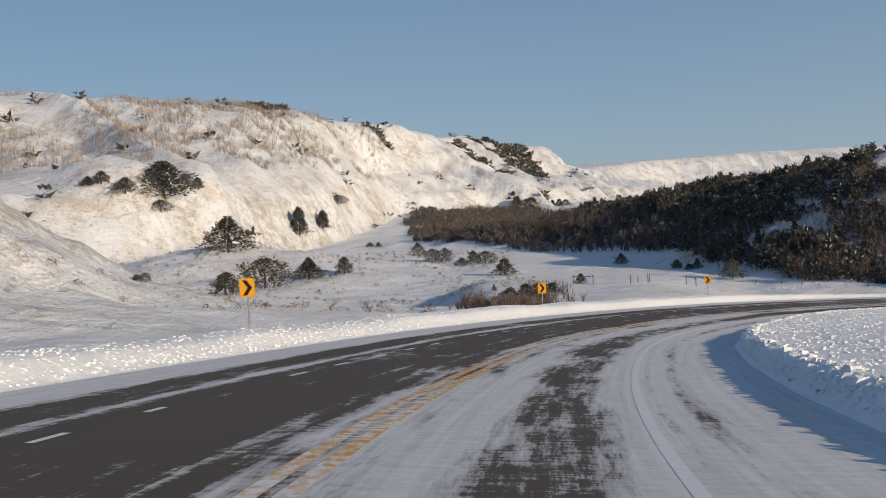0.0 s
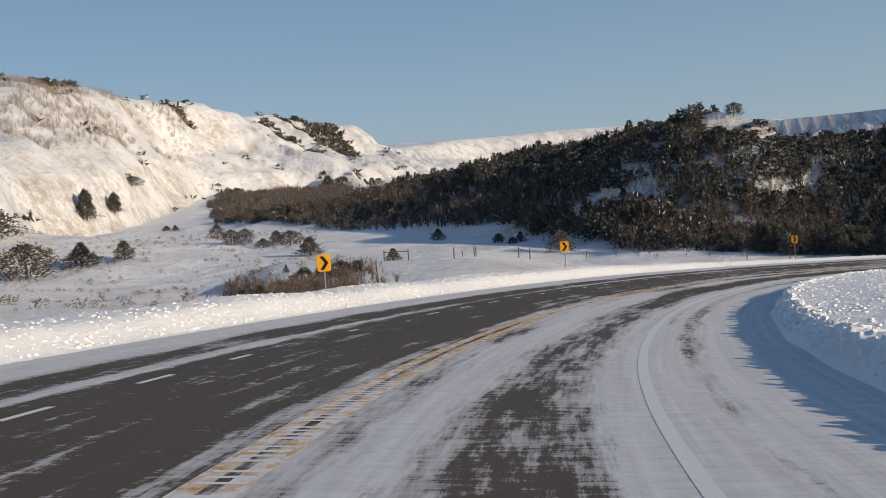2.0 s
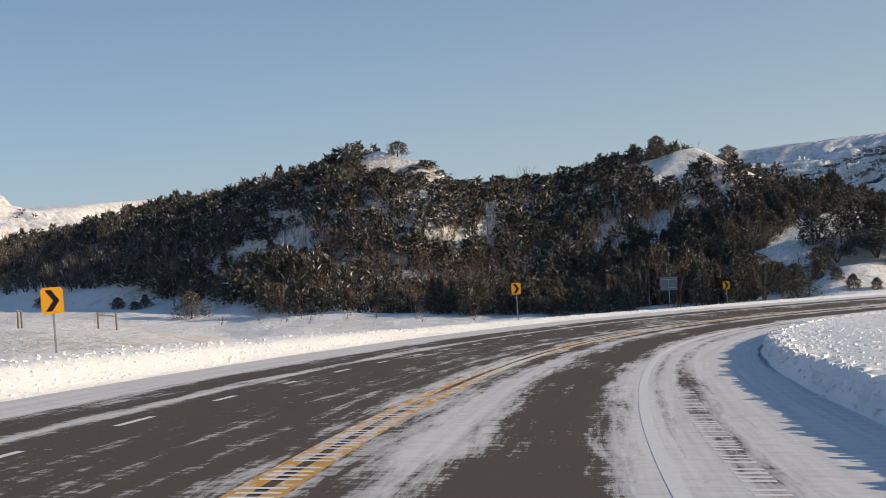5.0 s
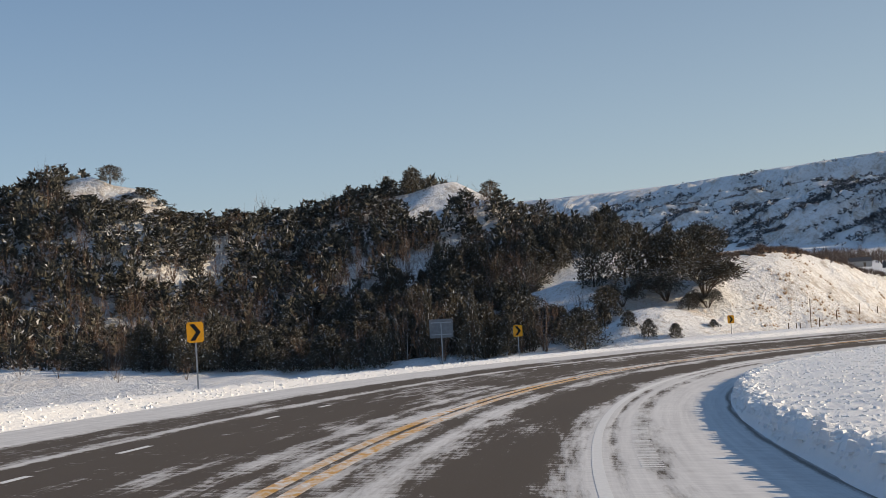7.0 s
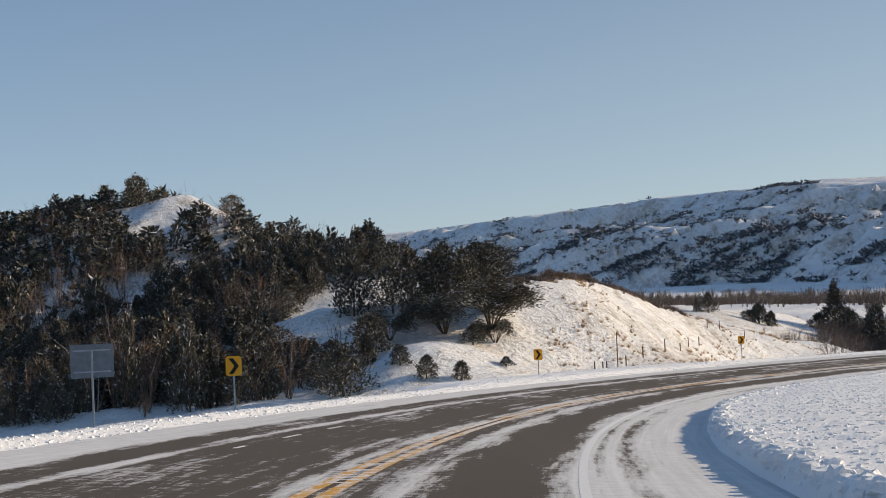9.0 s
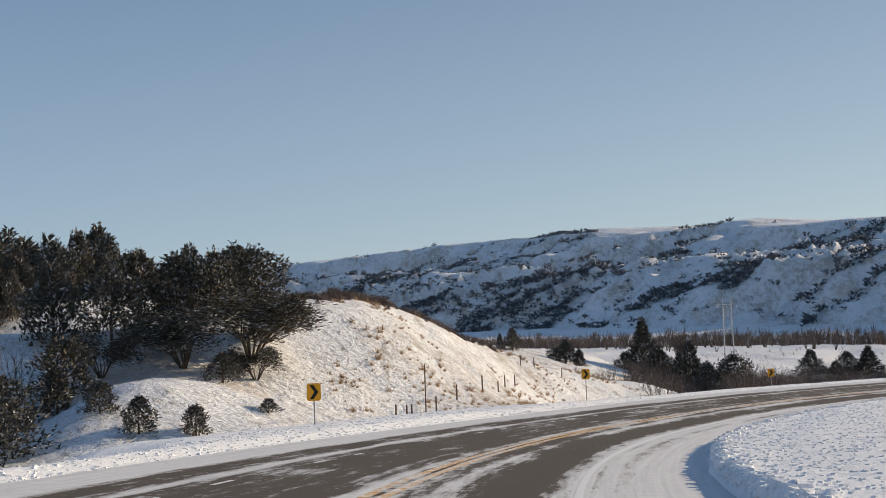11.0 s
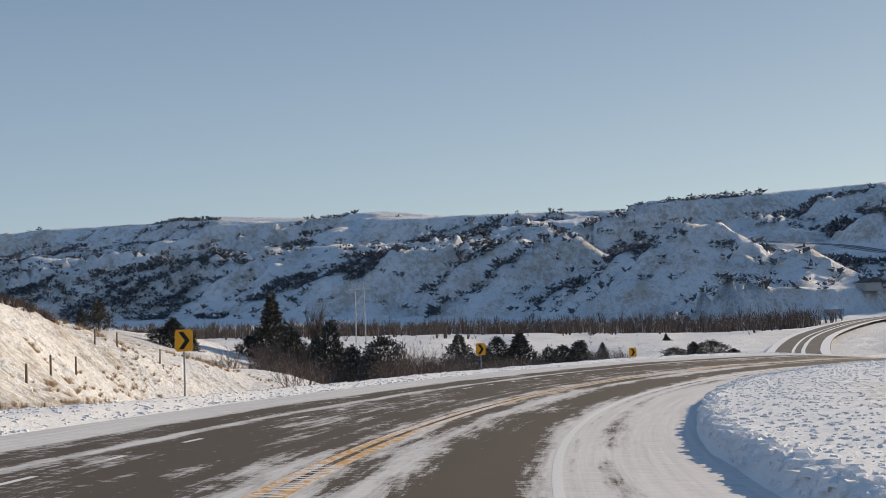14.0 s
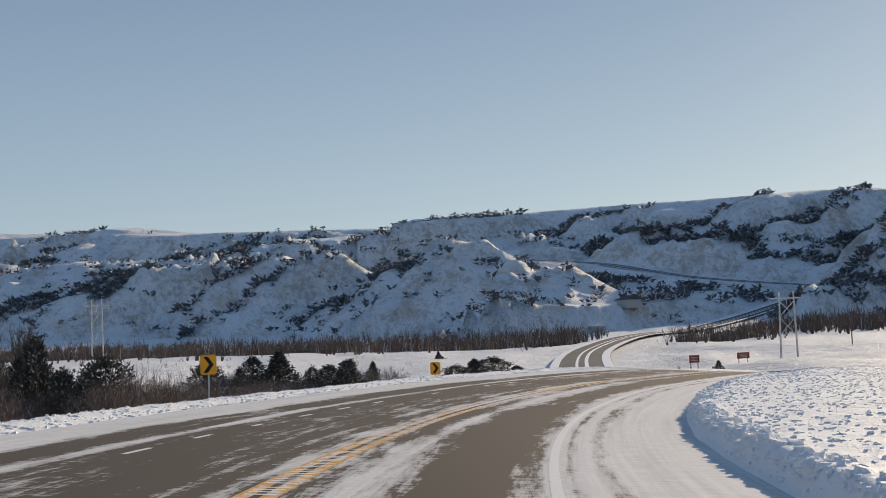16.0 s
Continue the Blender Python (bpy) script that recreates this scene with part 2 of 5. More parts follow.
    z = np.where(cz > -25, np.maximum(z, spur), z)
    # the slope below the upper leg falls away from the roadside
    cap = cz - 1.0 - 0.20 * np.clip(d - 13, 0, None) + 120 * step(70, 168, d) + 60 * (1 - step(-13, -6, cz))
    z = np.where(behind(x, y, FAR_ROAD) & (d < 170), np.minimum(z, cap), z)
    low = cz + 0.5 + 0.14 * d + 80 * step(80, 150, d)
    z = np.where(behind(x, y, FAR_ROAD) & (d < 150) & (cz < -6) & (x > 600), np.minimum(z, low), z)
    w = (1 - step(12, 27, d)) * step(8, 60, run)
    z = z * (1 - w) + (cz - 0.7) * w
    # low far hills that close the horizon behind the view
    r = np.hypot(x - 150, y - 150)
    return z + step(2300, 3200, r) * (40 + 14 * fbm(x / 300, y / 300, 4, 41)) * step(60, -200, y + 0.6 * x)


def falls_off(s):
    """1 where the ground drops away close behind the left bank."""
    return step(215, 240, s) * step(306, 292, s) + step(338, 362, s)


def left_bank(s, v):
    """Height of the ploughed snow left of the road over the road's plane."""
    crest = np.interp(s, [0, 200, 228, 262, 300, 330, 356, 400], [0.54, 0.48, 0.26, 0.12, 0.16, 0.30, 0.17, 0.14]) * (1 + 0.25 * value_noise(s / 5.3, 0 * s, 51) + 0.3 * value_noise(s / 23, 0 * s, 53))
    # past the wood the ground drops away behind the bank
    drop = falls_off(s)
    return crest * step(7.3, 8.7, v) * (1 - 0.55 * step(9.8, 12.5, v)) - drop * 3.4 * step(8.6, 12.0, v)


def right_bank(s, v):
    w = -v
    foot = 6.62 + 0.12 * value_noise(s / 3.1, 0 * s, 54)
    soft = 0.35 * step(205, 150, s)
    return (0.45 + 0.10 * step(220, 160, s) + 0.07 * value_noise(s / 9, 0 * s, 52)) * step(0.0, 0.42 + soft, w - foot + 0.3 * soft) + 0.10 * step(7.2, 10, w)


def height(x, y):
    shape = np.shape(x)
    x, y = np.ravel(np.asarray(x, float)), np.ravel(np.asarray(y, float))
    v, idx, past = nearest(x, y)
    z = base_height(x, y)
    s = CENTRE_S[idx]
    rz = road_z(idx, v)
    # left verge: level behind the ploughed bank, then down to the creek or up the knoll
    edge = rz + left_bank(s, v) - 0.12 - 0.3 * step(11.0, 9.5, v)
    drop = falls_off(s)
    fall = step(0, 1, (v - 10.4 + 1.5 * drop) / (10.6 - 4.0 * drop))
    # uphill of the creek the verge runs on as a gently rising field, with a steep spur at its end
    rough = fbm(x / 9, y / 9, 4, 62)
    side = rz - 0.9 - 0.030 * (np.clip(v, 10, 90) - 10) + 0.7 * rough * step(14, 30, v)
    side = side + 25 * bump(x, y, -66, 92, 27, 33, 8) * (1 + 0.35 * rough) + 9 * bump(x, y, -110, 150, 50, 45)
    w = step(176, 132, y + 0.25 * x)
    z = np.maximum(z, side) * w + z * (1 - w)
    zl = edge * (1 - fall) + z * fall
    # right side: open field at the height of the bank
    field = CENTRE[idx, 2] - 0.3 + right_bank(s, v) + 0.25 * fbm(x / 14, y / 14, 3, 61) * step(9, 20, -v)
    out = step(60, 150, -v)
    zr = (np.where(v > -9, rz + right_bank(s, v), field + 0.0) - 0.12 - 0.3 * step(10.0, 8.6, -v)) * (1 - out) + (np.maximum(z, field - 14)) * out
    zz = np.where(v > 0, zl, zr)
    zz = np.where((v > -6.6) & (v < 7.8), rz - 0.3, zz)
    w = step(2, 60, past)
    return (zz * (1 - w) + z * w).reshape(shape)


# ---- materials ----
def material(name, rough=0.8):
    m = bpy.data.materials.new(name)
    m.use_nodes = True
    b = m.node_tree.nodes["Principled BSDF"]
    b.inputs["Roughness"].default_value = rough
    b.inputs["Specular IOR Level"].default_value = 0.25
    return m, m.node_tree, b


def node(t, kind, **values):
    n = t.nodes.new(kind)
    for k, val in values.items():
        if k == "op":
            n.operation = val
        elif k == "blend":
            n.blend_type = val
        else:
            n.inputs[k.replace("_", " ")].default_value = val
    return n


def noise_tex(t, vec, scale, detail=4.0, rough=0.55):
    n = node(t, "ShaderNodeTexNoise", Scale=scale, Detail=detail, Roughness=rough)
    if vec is not None:
        t.links.new(vec, n.inputs["Vector"])
    return n.outputs["Fac"]


def ramp(t, fac, stops):
    n = t.nodes.new("ShaderNodeValToRGB")
    els = n.color_ramp.elements
    while len(els) < len(stops):
        els.new(0.5)
    for e, (p, c) in zip(els, stops):
        e.position = p
        e.color = (c, c, c, 1) if isinstance(c, (int, float)) else (*c, 1)
    t.links.new(fac, n.inputs[0])
    return n.outputs[0]


def mix(t, fac, a, b, blend="MIX"):
    n = t.nodes.new("ShaderNodeMix")
    n.data_type, n.blend_type = "RGBA", blend
    for sock, val in ((n.inputs[0], fac), (n.inputs[6], a), (n.inputs[7], b)):
        if isinstance(val, (int, float)):
            sock.default_value = val if sock.type == "VALUE" else (val, val, val, 1)
        elif isinstance(val, tuple):
            sock.default_value = (*val, 1)
        else:
            t.links.new(val, sock)
    return n.outputs[2]


def maths(t, op, a, b=0.0):
    n = t.nodes.new("ShaderNodeMath")
    n.operation = op
    for sock, val in ((n.inputs[0], a), (n.inputs[1], b)):
        if isinstance(val, (int, float)):
            sock.default_value = val
        else:
            t.links.new(val, sock)
    return n.outputs[0]


def bump_node(t, b, fac, strength, distance):
    n = node(t, "ShaderNodeBump", Strength=strength, Distance=distance)
    t.links.new(fac, n.inputs["Height"])
    t.links.new(n.outputs[0], b.inputs["Normal"])


def coords(t):
    return t.nodes.new("ShaderNodeNewGeometry")


def plain(name, colour, rough=0.6, metal=0.0, vary=0.25, scale=6.0):
    m, t, b = material(name, rough)
    tc = t.nodes.new("ShaderNodeTexCoord")
    n = noise_tex(t, tc.outputs["Object"], scale, 6)
    dark = tuple(c * (1 - vary) for c in colour)
    light = tuple(min(1, c * (1 + vary)) for c in colour)
    t.links.new(ramp(t, n, [(0.3, dark), (0.7, light)]), b.inputs["Base Color"])
    b.inputs["Metallic"].default_value = metal
    return m


def snow_ground():
    m, t, b = material("snow_ground", 0.75)
    g = coords(t)
    pos = g.outputs["Position"]
    sep = t.nodes.new("ShaderNodeSeparateXYZ")
    t.links.new(g.outputs["Normal"], sep.inputs[0])
    steep = ramp(t, sep.outputs["Z"], [(0.66, 1.0), (0.88, 0.0)])
    big = noise_tex(t, pos, 0.035, 5)
    mid = noise_tex(t, pos, 0.25, 6, 0.65)
    fine = noise_tex(t, pos, 1.6, 6, 0.7)
    # bare earth and dry grass showing through
    bare = maths(t, "ADD", maths(t, "MULTIPLY", steep, 0.045), maths(t, "MULTIPLY", big, 0.26))
    bare = maths(t, "ADD", bare, maths(t, "MULTIPLY", mid, 0.34))
    bare = maths(t, "ADD", bare, maths(t, "MULTIPLY", fine, 0.36))
    patches = ramp(t, bare, [(0.515, 0.0), (0.58, 0.65)])
    grit = noise_tex(t, pos, 3.4, 8, 0.75)
    specks = maths(t, "ADD", maths(t, "MULTIPLY", grit, 0.7), maths(t, "MULTIPLY", maths(t, "ADD", mid, big), 0.16))
    specks = ramp(t, specks, [(0.515, 0.0), (0.585, 0.55)])
    mask = maths(t, "MAXIMUM", patches, specks)
    # low sage and grass heads, a metre or two across
    sage = noise_tex(t, pos, 0.8, 9, 0.78)
    sage = maths(t, "ADD", maths(t, "MULTIPLY", sage, 0.8), maths(t, "MULTIPLY", big, 0.2))
    mask = maths(t, "MAXIMUM", mask, ramp(t, sage, [(0.54, 0.0), (0.59, 0.6)]))
    scrub = maths(t, "ADD", maths(t, "MULTIPLY", noise_tex(t, pos, 0.24, 10, 0.8), 0.8), maths(t, "MULTIPLY", big, 0.2))
    mask = maths(t, "MAXIMUM", mask, ramp(t, scrub, [(0.54, 0.0), (0.585, 0.6)]))
    # level ground holds its snow better than the slopes
    mask = maths(t, "MULTIPLY", mask, ramp(t, sep.outputs["Z"], [(0.955, 1.0), (0.995, 0.35)]))
    earth = mix(t, fine, (0.16, 0.115, 0.07), (0.40, 0.30, 0.19))
    snow = mix(t, mid, (0.82, 0.825, 0.83), (0.91, 0.905, 0.90))
    # tan grass where the snow is thin
    thin = maths(t, "ADD", maths(t, "MULTIPLY", noise_tex(t, pos, 0.055, 5, 0.6), 0.7), maths(t, "MULTIPLY", fine, 0.3))
    snow = mix(t, maths(t, "MULTIPLY", ramp(t, thin, [(0.54, 0.0), (0.63, 0.5)]), ramp(t, sep.outputs["Z"], [(0.955, 1.0), (0.995, 0.3)])), snow, (0.56, 0.40, 0.24))
    t.links.new(mix(t, mask, snow, earth), b.inputs["Base Color"])
    far = noise_tex(t, pos, 0.075, 6, 0.6)
    lumps = maths(t, "ADD", maths(t, "MULTIPLY", far, 3.2), maths(t, "ADD", mid, maths(t, "MULTIPLY", fine, 0.55)))
    bump_node(t, b, lumps, 0.9, 0.9)
    return m


def clod_snow(name, lo, hi, bump_size=0.16):
    m, t, b = material(name, 0.7)
    pos = coords(t).outputs["Position"]
    n = noise_tex(t, pos, 3.0, 6, 0.65)
    n2 = noise_tex(t, pos, 9.0, 5, 0.7)
    t.links.new(mix(t, n, lo, hi), b.inputs["Base Color"])
    bump_node(t, b, maths(t, "ADD", n, maths(t, "MULTIPLY", n2, 0.6)), 0.9, bump_size)
    return m


def road_surface():
    m, t, b = material("road_surface", 0.8)
    b.inputs["Specular IOR Level"].default_value = 0.12
    uv = t.nodes.new("ShaderNodeUVMap")
    sep = t.nodes.new("ShaderNodeSeparateXYZ")
    t.links.new(uv.outputs[0], sep.inputs[0])
    v, s = sep.outputs["X"], sep.outputs["Y"]

    def stretched(kx, ky, scale, detail, rough):
        mp = t.nodes.new("ShaderNodeMapping")
        mp.inputs["Scale"].default_value = (kx, ky, 1)
        t.links.new(uv.outputs[0], mp.inputs[0])
        return noise_tex(t, mp.outputs[0], scale, detail, rough)

    streak = stretched(4.6, 0.42, 1.0, 9, 0.76)
    broad = stretched(0.35, 0.05, 1.0, 4, 0.6)
    patch = stretched(1.7, 5.2, 1.0, 9, 0.78)
    grain = stretched(30, 30, 1.0, 3, 0.6)
    wide = stretched(1.1, 0.20, 1.0, 4, 0.6)
    # how much snow lies across the road, from the right shoulder (0) to the left one (1)
    cover = ramp(t, maths(t, "DIVIDE", maths(t, "ADD", v, 8.0), 18.0), [
        (0.000, 1), (0.133, 0.96), (0.155, 0.76), (0.178, 0.66), (0.192, 0.54), (0.201, 0.56), (0.211, 0.84), (0.226, 0.55), (0.238, 0.9), (0.250, 0.60), (0.268, 0.48), (0.290, 0.30), (0.339, 0.31), (0.372, 0.50), (0.386, 0.60), (0.398, 0.50), (0.412, 0.40), (0.428, 0.50), (0.450, 0.42), (0.470, 0.58), (0.490, 0.40), (0.508, 0.50), (0.522, 0.36), (0.545, 0.45), (0.570, 0.37), (0.605, 0.42), (0.672, 0.38), (0.690, 0.62), (0.710, 0.38), (0.756, 0.40), (0.785, 0.75), (1.000, 1)])
    early = node(t, "ShaderNodeMapRange", From_Min=160.0, From_Max=225.0, To_Min=0.10, To_Max=0.0)
    t.links.new(s, early.inputs["Value"])
    right = node(t, "ShaderNodeMapRange", From_Min=0.5, From_Max=-0.6, To_Min=-0.2, To_Max=1.0)
    t.links.new(v, right.inputs["Value"])
    lane = node(t, "ShaderNodeMapRange", From_Min=-4.1, From_Max=-3.7)
    t.links.new(v, lane.inputs["Value"])
    early = maths(t, "MULTIPLY", maths(t, "MULTIPLY", early.outputs[0], right.outputs[0]), lane.outputs[0])
    n = maths(t, "ADD", maths(t, "MULTIPLY", streak, 0.44), maths(t, "MULTIPLY", patch, 0.32))
    n = maths(t, "ADD", n, maths(t, "MULTIPLY", wide, 0.24))
    n = maths(t, "ADD", n, maths(t, "MULTIPLY", maths(t, "SUBTRACT", broad, 0.5), 0.35))
    amount = maths(t, "ADD", maths(t, "SUBTRACT", maths(t, "ADD", maths(t, "MULTIPLY", cover, 0.62), early), n), 0.22)
    mask = ramp(t, amount, [(0.0, 0.0), (0.03, 0.5), (0.10, 0.92)])
    asphalt = mix(t, broad, (0.054, 0.042, 0.032), (0.102, 0.082, 0.064))
    asphalt = mix(t, maths(t, "MULTIPLY", grain, 0.5), asphalt, (0.155, 0.130, 0.108))
    ruts = stretched(5.5, 0.09, 1.0, 6, 0.7)
    snow = mix(t, ramp(t, maths(t, "ADD", maths(t, "MULTIPLY", patch, 0.55), maths(t, "MULTIPLY", ruts, 0.45)), [(0.34, 0.0), (0.58, 1.0)]), (0.50, 0.495, 0.50), (0.76, 0.755, 0.75))
    colour = mix(t, mask, asphalt, snow)
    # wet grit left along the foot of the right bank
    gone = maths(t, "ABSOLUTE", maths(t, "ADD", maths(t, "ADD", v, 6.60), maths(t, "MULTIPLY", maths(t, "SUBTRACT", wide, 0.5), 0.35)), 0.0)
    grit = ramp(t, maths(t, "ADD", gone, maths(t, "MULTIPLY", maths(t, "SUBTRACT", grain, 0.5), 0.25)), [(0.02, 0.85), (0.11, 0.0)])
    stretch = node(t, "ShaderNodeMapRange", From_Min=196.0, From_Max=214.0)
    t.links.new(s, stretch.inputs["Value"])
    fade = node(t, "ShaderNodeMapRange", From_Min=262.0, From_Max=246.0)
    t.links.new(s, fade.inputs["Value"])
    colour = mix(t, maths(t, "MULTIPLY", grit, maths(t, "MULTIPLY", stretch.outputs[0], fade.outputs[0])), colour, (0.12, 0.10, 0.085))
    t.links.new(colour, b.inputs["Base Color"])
    t.links.new(ramp(t, mask, [(0.0, 0.75), (1.0, 0.9)]), b.inputs["Roughness"])
    bump_node(t, b, maths(t, "ADD", mask, maths(t, "MULTIPLY", grain, 0.25)), 0.35, 0.02)
    return m


def worn_paint(name, colour, keep):
    """Road paint: scuffed, with drifted snow lying over some stretches of it."""
    m, t, b = material(name, 0.6)
    uv = t.nodes.new("ShaderNodeUVMap")

    def stretched(kx, ky, detail):
        mp = t.nodes.new("ShaderNodeMapping")
        mp.inputs["Scale"].default_value = (kx, ky, 1)
        t.links.new(uv.outputs[0], mp.inputs[0])
        return noise_tex(t, mp.outputs[0], 1.0, detail, 0.7)

    fine, drift = stretched(5.0, 2.6, 7), stretched(0.15, 0.045, 3)
    n = maths(t, "ADD", maths(t, "MULTIPLY", fine, 0.6), maths(t, "MULTIPLY", drift, 0.4))
    mask = ramp(t, n, [(keep - 0.05, 0.0), (keep + 0.07, 1.0)])
    paint = mix(t, stretched(14, 6, 5), tuple(c * 0.7 for c in colour), colour)
    t.links.new(mix(t, mask, paint, (0.76, 0.755, 0.75)), b.inputs["Base Color"])
    return m


MAT_GROUND = snow_ground()
MAT_BANK = clod_snow("ploughed_snow", (0.82, 0.82, 0.82), (0.93, 0.92, 0.90), 0.07)
MAT_ROAD = road_surface()
MAT_YELLOW = worn_paint("yellow_paint", (0.72, 0.38, 0.06), 0.505)
MAT_WHITE = worn_paint("white_paint", (0.86, 0.855, 0.84), 0.55)
MAT_SIGN = plain("sign_yellow", (0.82, 0.37, 0.02), 0.45, 0, 0.06)
MAT_BLACK = plain("sign_black", (0.012, 0.012, 0.012), 0.5, 0, 0.2)
MAT_STEEL = plain("galvanised_steel", (0.42, 0.43, 0.44), 0.5, 0.7, 0.2, 12)
MAT_WOOD = plain("weathered_wood", (0.17, 0.13, 0.095), 0.9, 0, 0.4, 9)
MAT_BARK = plain("juniper_bark", (0.10, 0.075, 0.055), 0.9, 0, 0.4, 9)


# ---- mesh helpers ----
def mesh_object(name, verts, faces, mat, parent=None, uv=None, smooth=False):
    me = bpy.data.meshes.new(name)
    me.from_pydata([tuple(map(float, p)) for p in verts], [], [tuple(map(int, q)) for q in faces])
    if uv is not None:
        layer = me.uv_layers.new(name="UVMap")
        loops = np.empty(len(me.loops), np.int32)
        me.loops.foreach_get("vertex_index", loops)
        layer.data.foreach_set("uv", np.asarray(uv, np.float32)[loops].ravel())
    me.materials.append(mat)
    if smooth:
        me.polygons.foreach_set("use_smooth", np.ones(len(me.polygons), bool))
    ob = new(name, me)
    if parent is not None:
        ob.parent = parent
    return ob


def grid_faces(n, m):
    a = (np.arange(n - 1)[:, None] * m + np.arange(m - 1)).ravel()
    return np.stack([a, a + m, a + m + 1, a + 1], -1)


def part(name, bm, mat, parent, label=""):
    me = bpy.data.meshes.new(name)
    bm.normal_update()
    bm.to_mesh(me)
    bm.free()
    me.materials.append(mat)
    ob = new(name, me)
    ob.parent = parent
    if label:
        ob["label"] = label
    return ob


def box(bm, cx, cy, cz, sx, sy, sz, m=None, bevel=0.0):
    r = bmesh.ops.create_cube(bm, size=1, matrix=(m or Matrix()) @ Matrix.Translation((cx, cy, cz)) @ Matrix.Diagonal((sx, sy, sz, 1)))
    if bevel:
        edges = list({e for q in r["verts"] for e in q.link_edges})
        bmesh.ops.bevel(bm, geom=edges, offset=bevel, segments=2, affect="EDGES")
    return bm


def tube(bm, a, b, r0, r1, sides=6):
    a, b = Vector(a), Vector(b)
    d = b - a
    m = Matrix.Translation((a + b) / 2) @ d.to_track_quat("Z", "Y").to_matrix().to_4x4()
    bmesh.ops.create_cone(bm, cap_ends=True, segments=sides, radius1=r0, radius2=r1, depth=d.length, matrix=m)
    return bm


# ---- ground sheet ----
def axis(lo, fine_lo, fine_hi, mid_hi, hi, mid_lo, fine, mid, grow=1.18):
    right, left = [fine_hi], [fine_lo]
    g = fine
    while right[-1] < hi:
        g = min(g * 1.05, mid) if right[-1] < mid_hi else g * grow
        right.append(right[-1] + g)
    g = fine
    while left[-1] > lo:
        g = min(g * 1.05, mid) if left[-1] > mid_lo else g * 1.18
        left.append(left[-1] - g)
    return np.r_[left[:0:-1], np.arange(fine_lo, fine_hi, fine), right]


GX = axis(-4600, -75, 230, 1500, 4700, -420, 1.5, 5.5)
GY = axis(-4600, -30, 300, 1700, 4700, -480, 1.7, 5.5, 1.05)
gx, gy = np.meshgrid(GX, GY, indexing="ij")
gz = height(gx, gy)
ground = mesh_object("ground", np.stack([gx.ravel(), gy.ravel(), gz.ravel()], -1), grid_faces(len(GX), len(GY))[:, ::-1], MAT_GROUND, smooth=True)
tagged(ground, "snow-covered badlands ground with bare earth patches", "ground", kind="structure")


def ground_z(x, y):
    return float(height(np.array([x]), np.array([y]))[0])


# ---- road ----
def ribbon(name, offsets, lift, mat, i0=0, i1=None, every=1, parent=None, relief=None):
    i = np.arange(i0, i1 or len(CENTRE), every)
    vv = np.asarray(offsets, float)
    V, S = np.meshgrid(vv, CENTRE_S[i])
    X = CENTRE[i, 0][:, None] + LEFT[i, 0][:, None] * vv
    Y = CENTRE[i, 1][:, None] + LEFT[i, 1][:, None] * vv
    Z = CENTRE[i, 2][:, None] + BANK * np.clip(vv, -9, 10) + lift
    if relief is not None:
        Z = Z + relief(S, V, X, Y)
    return mesh_object(name, np.stack([X.ravel(), Y.ravel(), Z.ravel()], -1), grid_faces(len(i), len(vv)), mat, parent,
                       uv=np.stack([V.ravel(), S.ravel()], -1), smooth=True)


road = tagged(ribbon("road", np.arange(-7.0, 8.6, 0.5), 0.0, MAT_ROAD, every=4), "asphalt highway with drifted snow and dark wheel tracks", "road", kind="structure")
for off in (-0.165, 0.165):
    tagged(ribbon("yellow_line", (off - 0.105, off + 0.105), 0.006, MAT_YELLOW, every=4, parent=road), "worn yellow centre line", kind="structure")
tagged(ribbon("edge_line", (-3.76, -3.60), 0.003, MAT_WHITE, every=4, parent=road), "white edge line under thin snow", kind="structure")
for k in range(150):
    s = 40 + 3.66 * k
    i = int(s / GAP)
    n = 4 + int(2.9 * hash2(np.array([k]), np.array([3]), 9)[0])
    if i + n < len(CENTRE) and hash2(np.array([k]), np.array([1]), 8)[0] > 0.3:
        ribbon("lane_dash", (3.58, 3.70), 0.005, MAT_WHITE, i, i + n, 1, road)


def rumble(name, v0, v1, label, first=70.0, last=500.0, lift=0.0078):
    # milled grooves across the road's direction, packed with snow
    verts, faces = [], []
    for s in np.arange(first, min(last, CENTRE_S[-1] - 4), 0.32):
        if value_noise(np.array([s / 6.0]), np.array([v0]), 77)[0] < 0.04:
            continue
        i = int(s / GAP)
        for di in (0.0, 0.10):
            p = CENTRE[i] + (CENTRE[i + 1] - CENTRE[i]) / GAP * di
            for v in (v0, v1):
                verts.append((p[0] + LEFT[i, 0] * v, p[1] + LEFT[i, 1] * v, p[2] + BANK * v + lift))
        n = len(verts)
        faces.append((n - 4, n - 2, n - 1, n - 3))
    return tagged(mesh_object(name, verts, faces, MAT_GROOVE, road), label, kind="stuff")


MAT_GROOVE = clod_snow("packed_snow", (0.68, 0.68, 0.68), (0.82, 0.82, 0.81), 0.01)
rumble("rumble_strip", -0.22, 0.20, "milled rumble grooves packed with snow")
rumble("rumble_strip", -4.60, -4.28, "milled rumble grooves packed with snow", 150, 262, 0.003)


def clods(S, V, X, Y, amount):
    n = fbm(X / 0.9, Y / 0.9, 3, 71)
    cell = np.clip(value_noise(X / 0.30, Y / 0.30, 74) * 2.4 - 0.1, -0.15, 0.7)
    cell2 = np.clip(value_noise(X / 0.62 + 7, Y / 0.62, 75) * 2.4 - 0.45, 0, 0.6)
    return amount * (0.035 * n + 0.04 * cell + 0.04 * cell2)


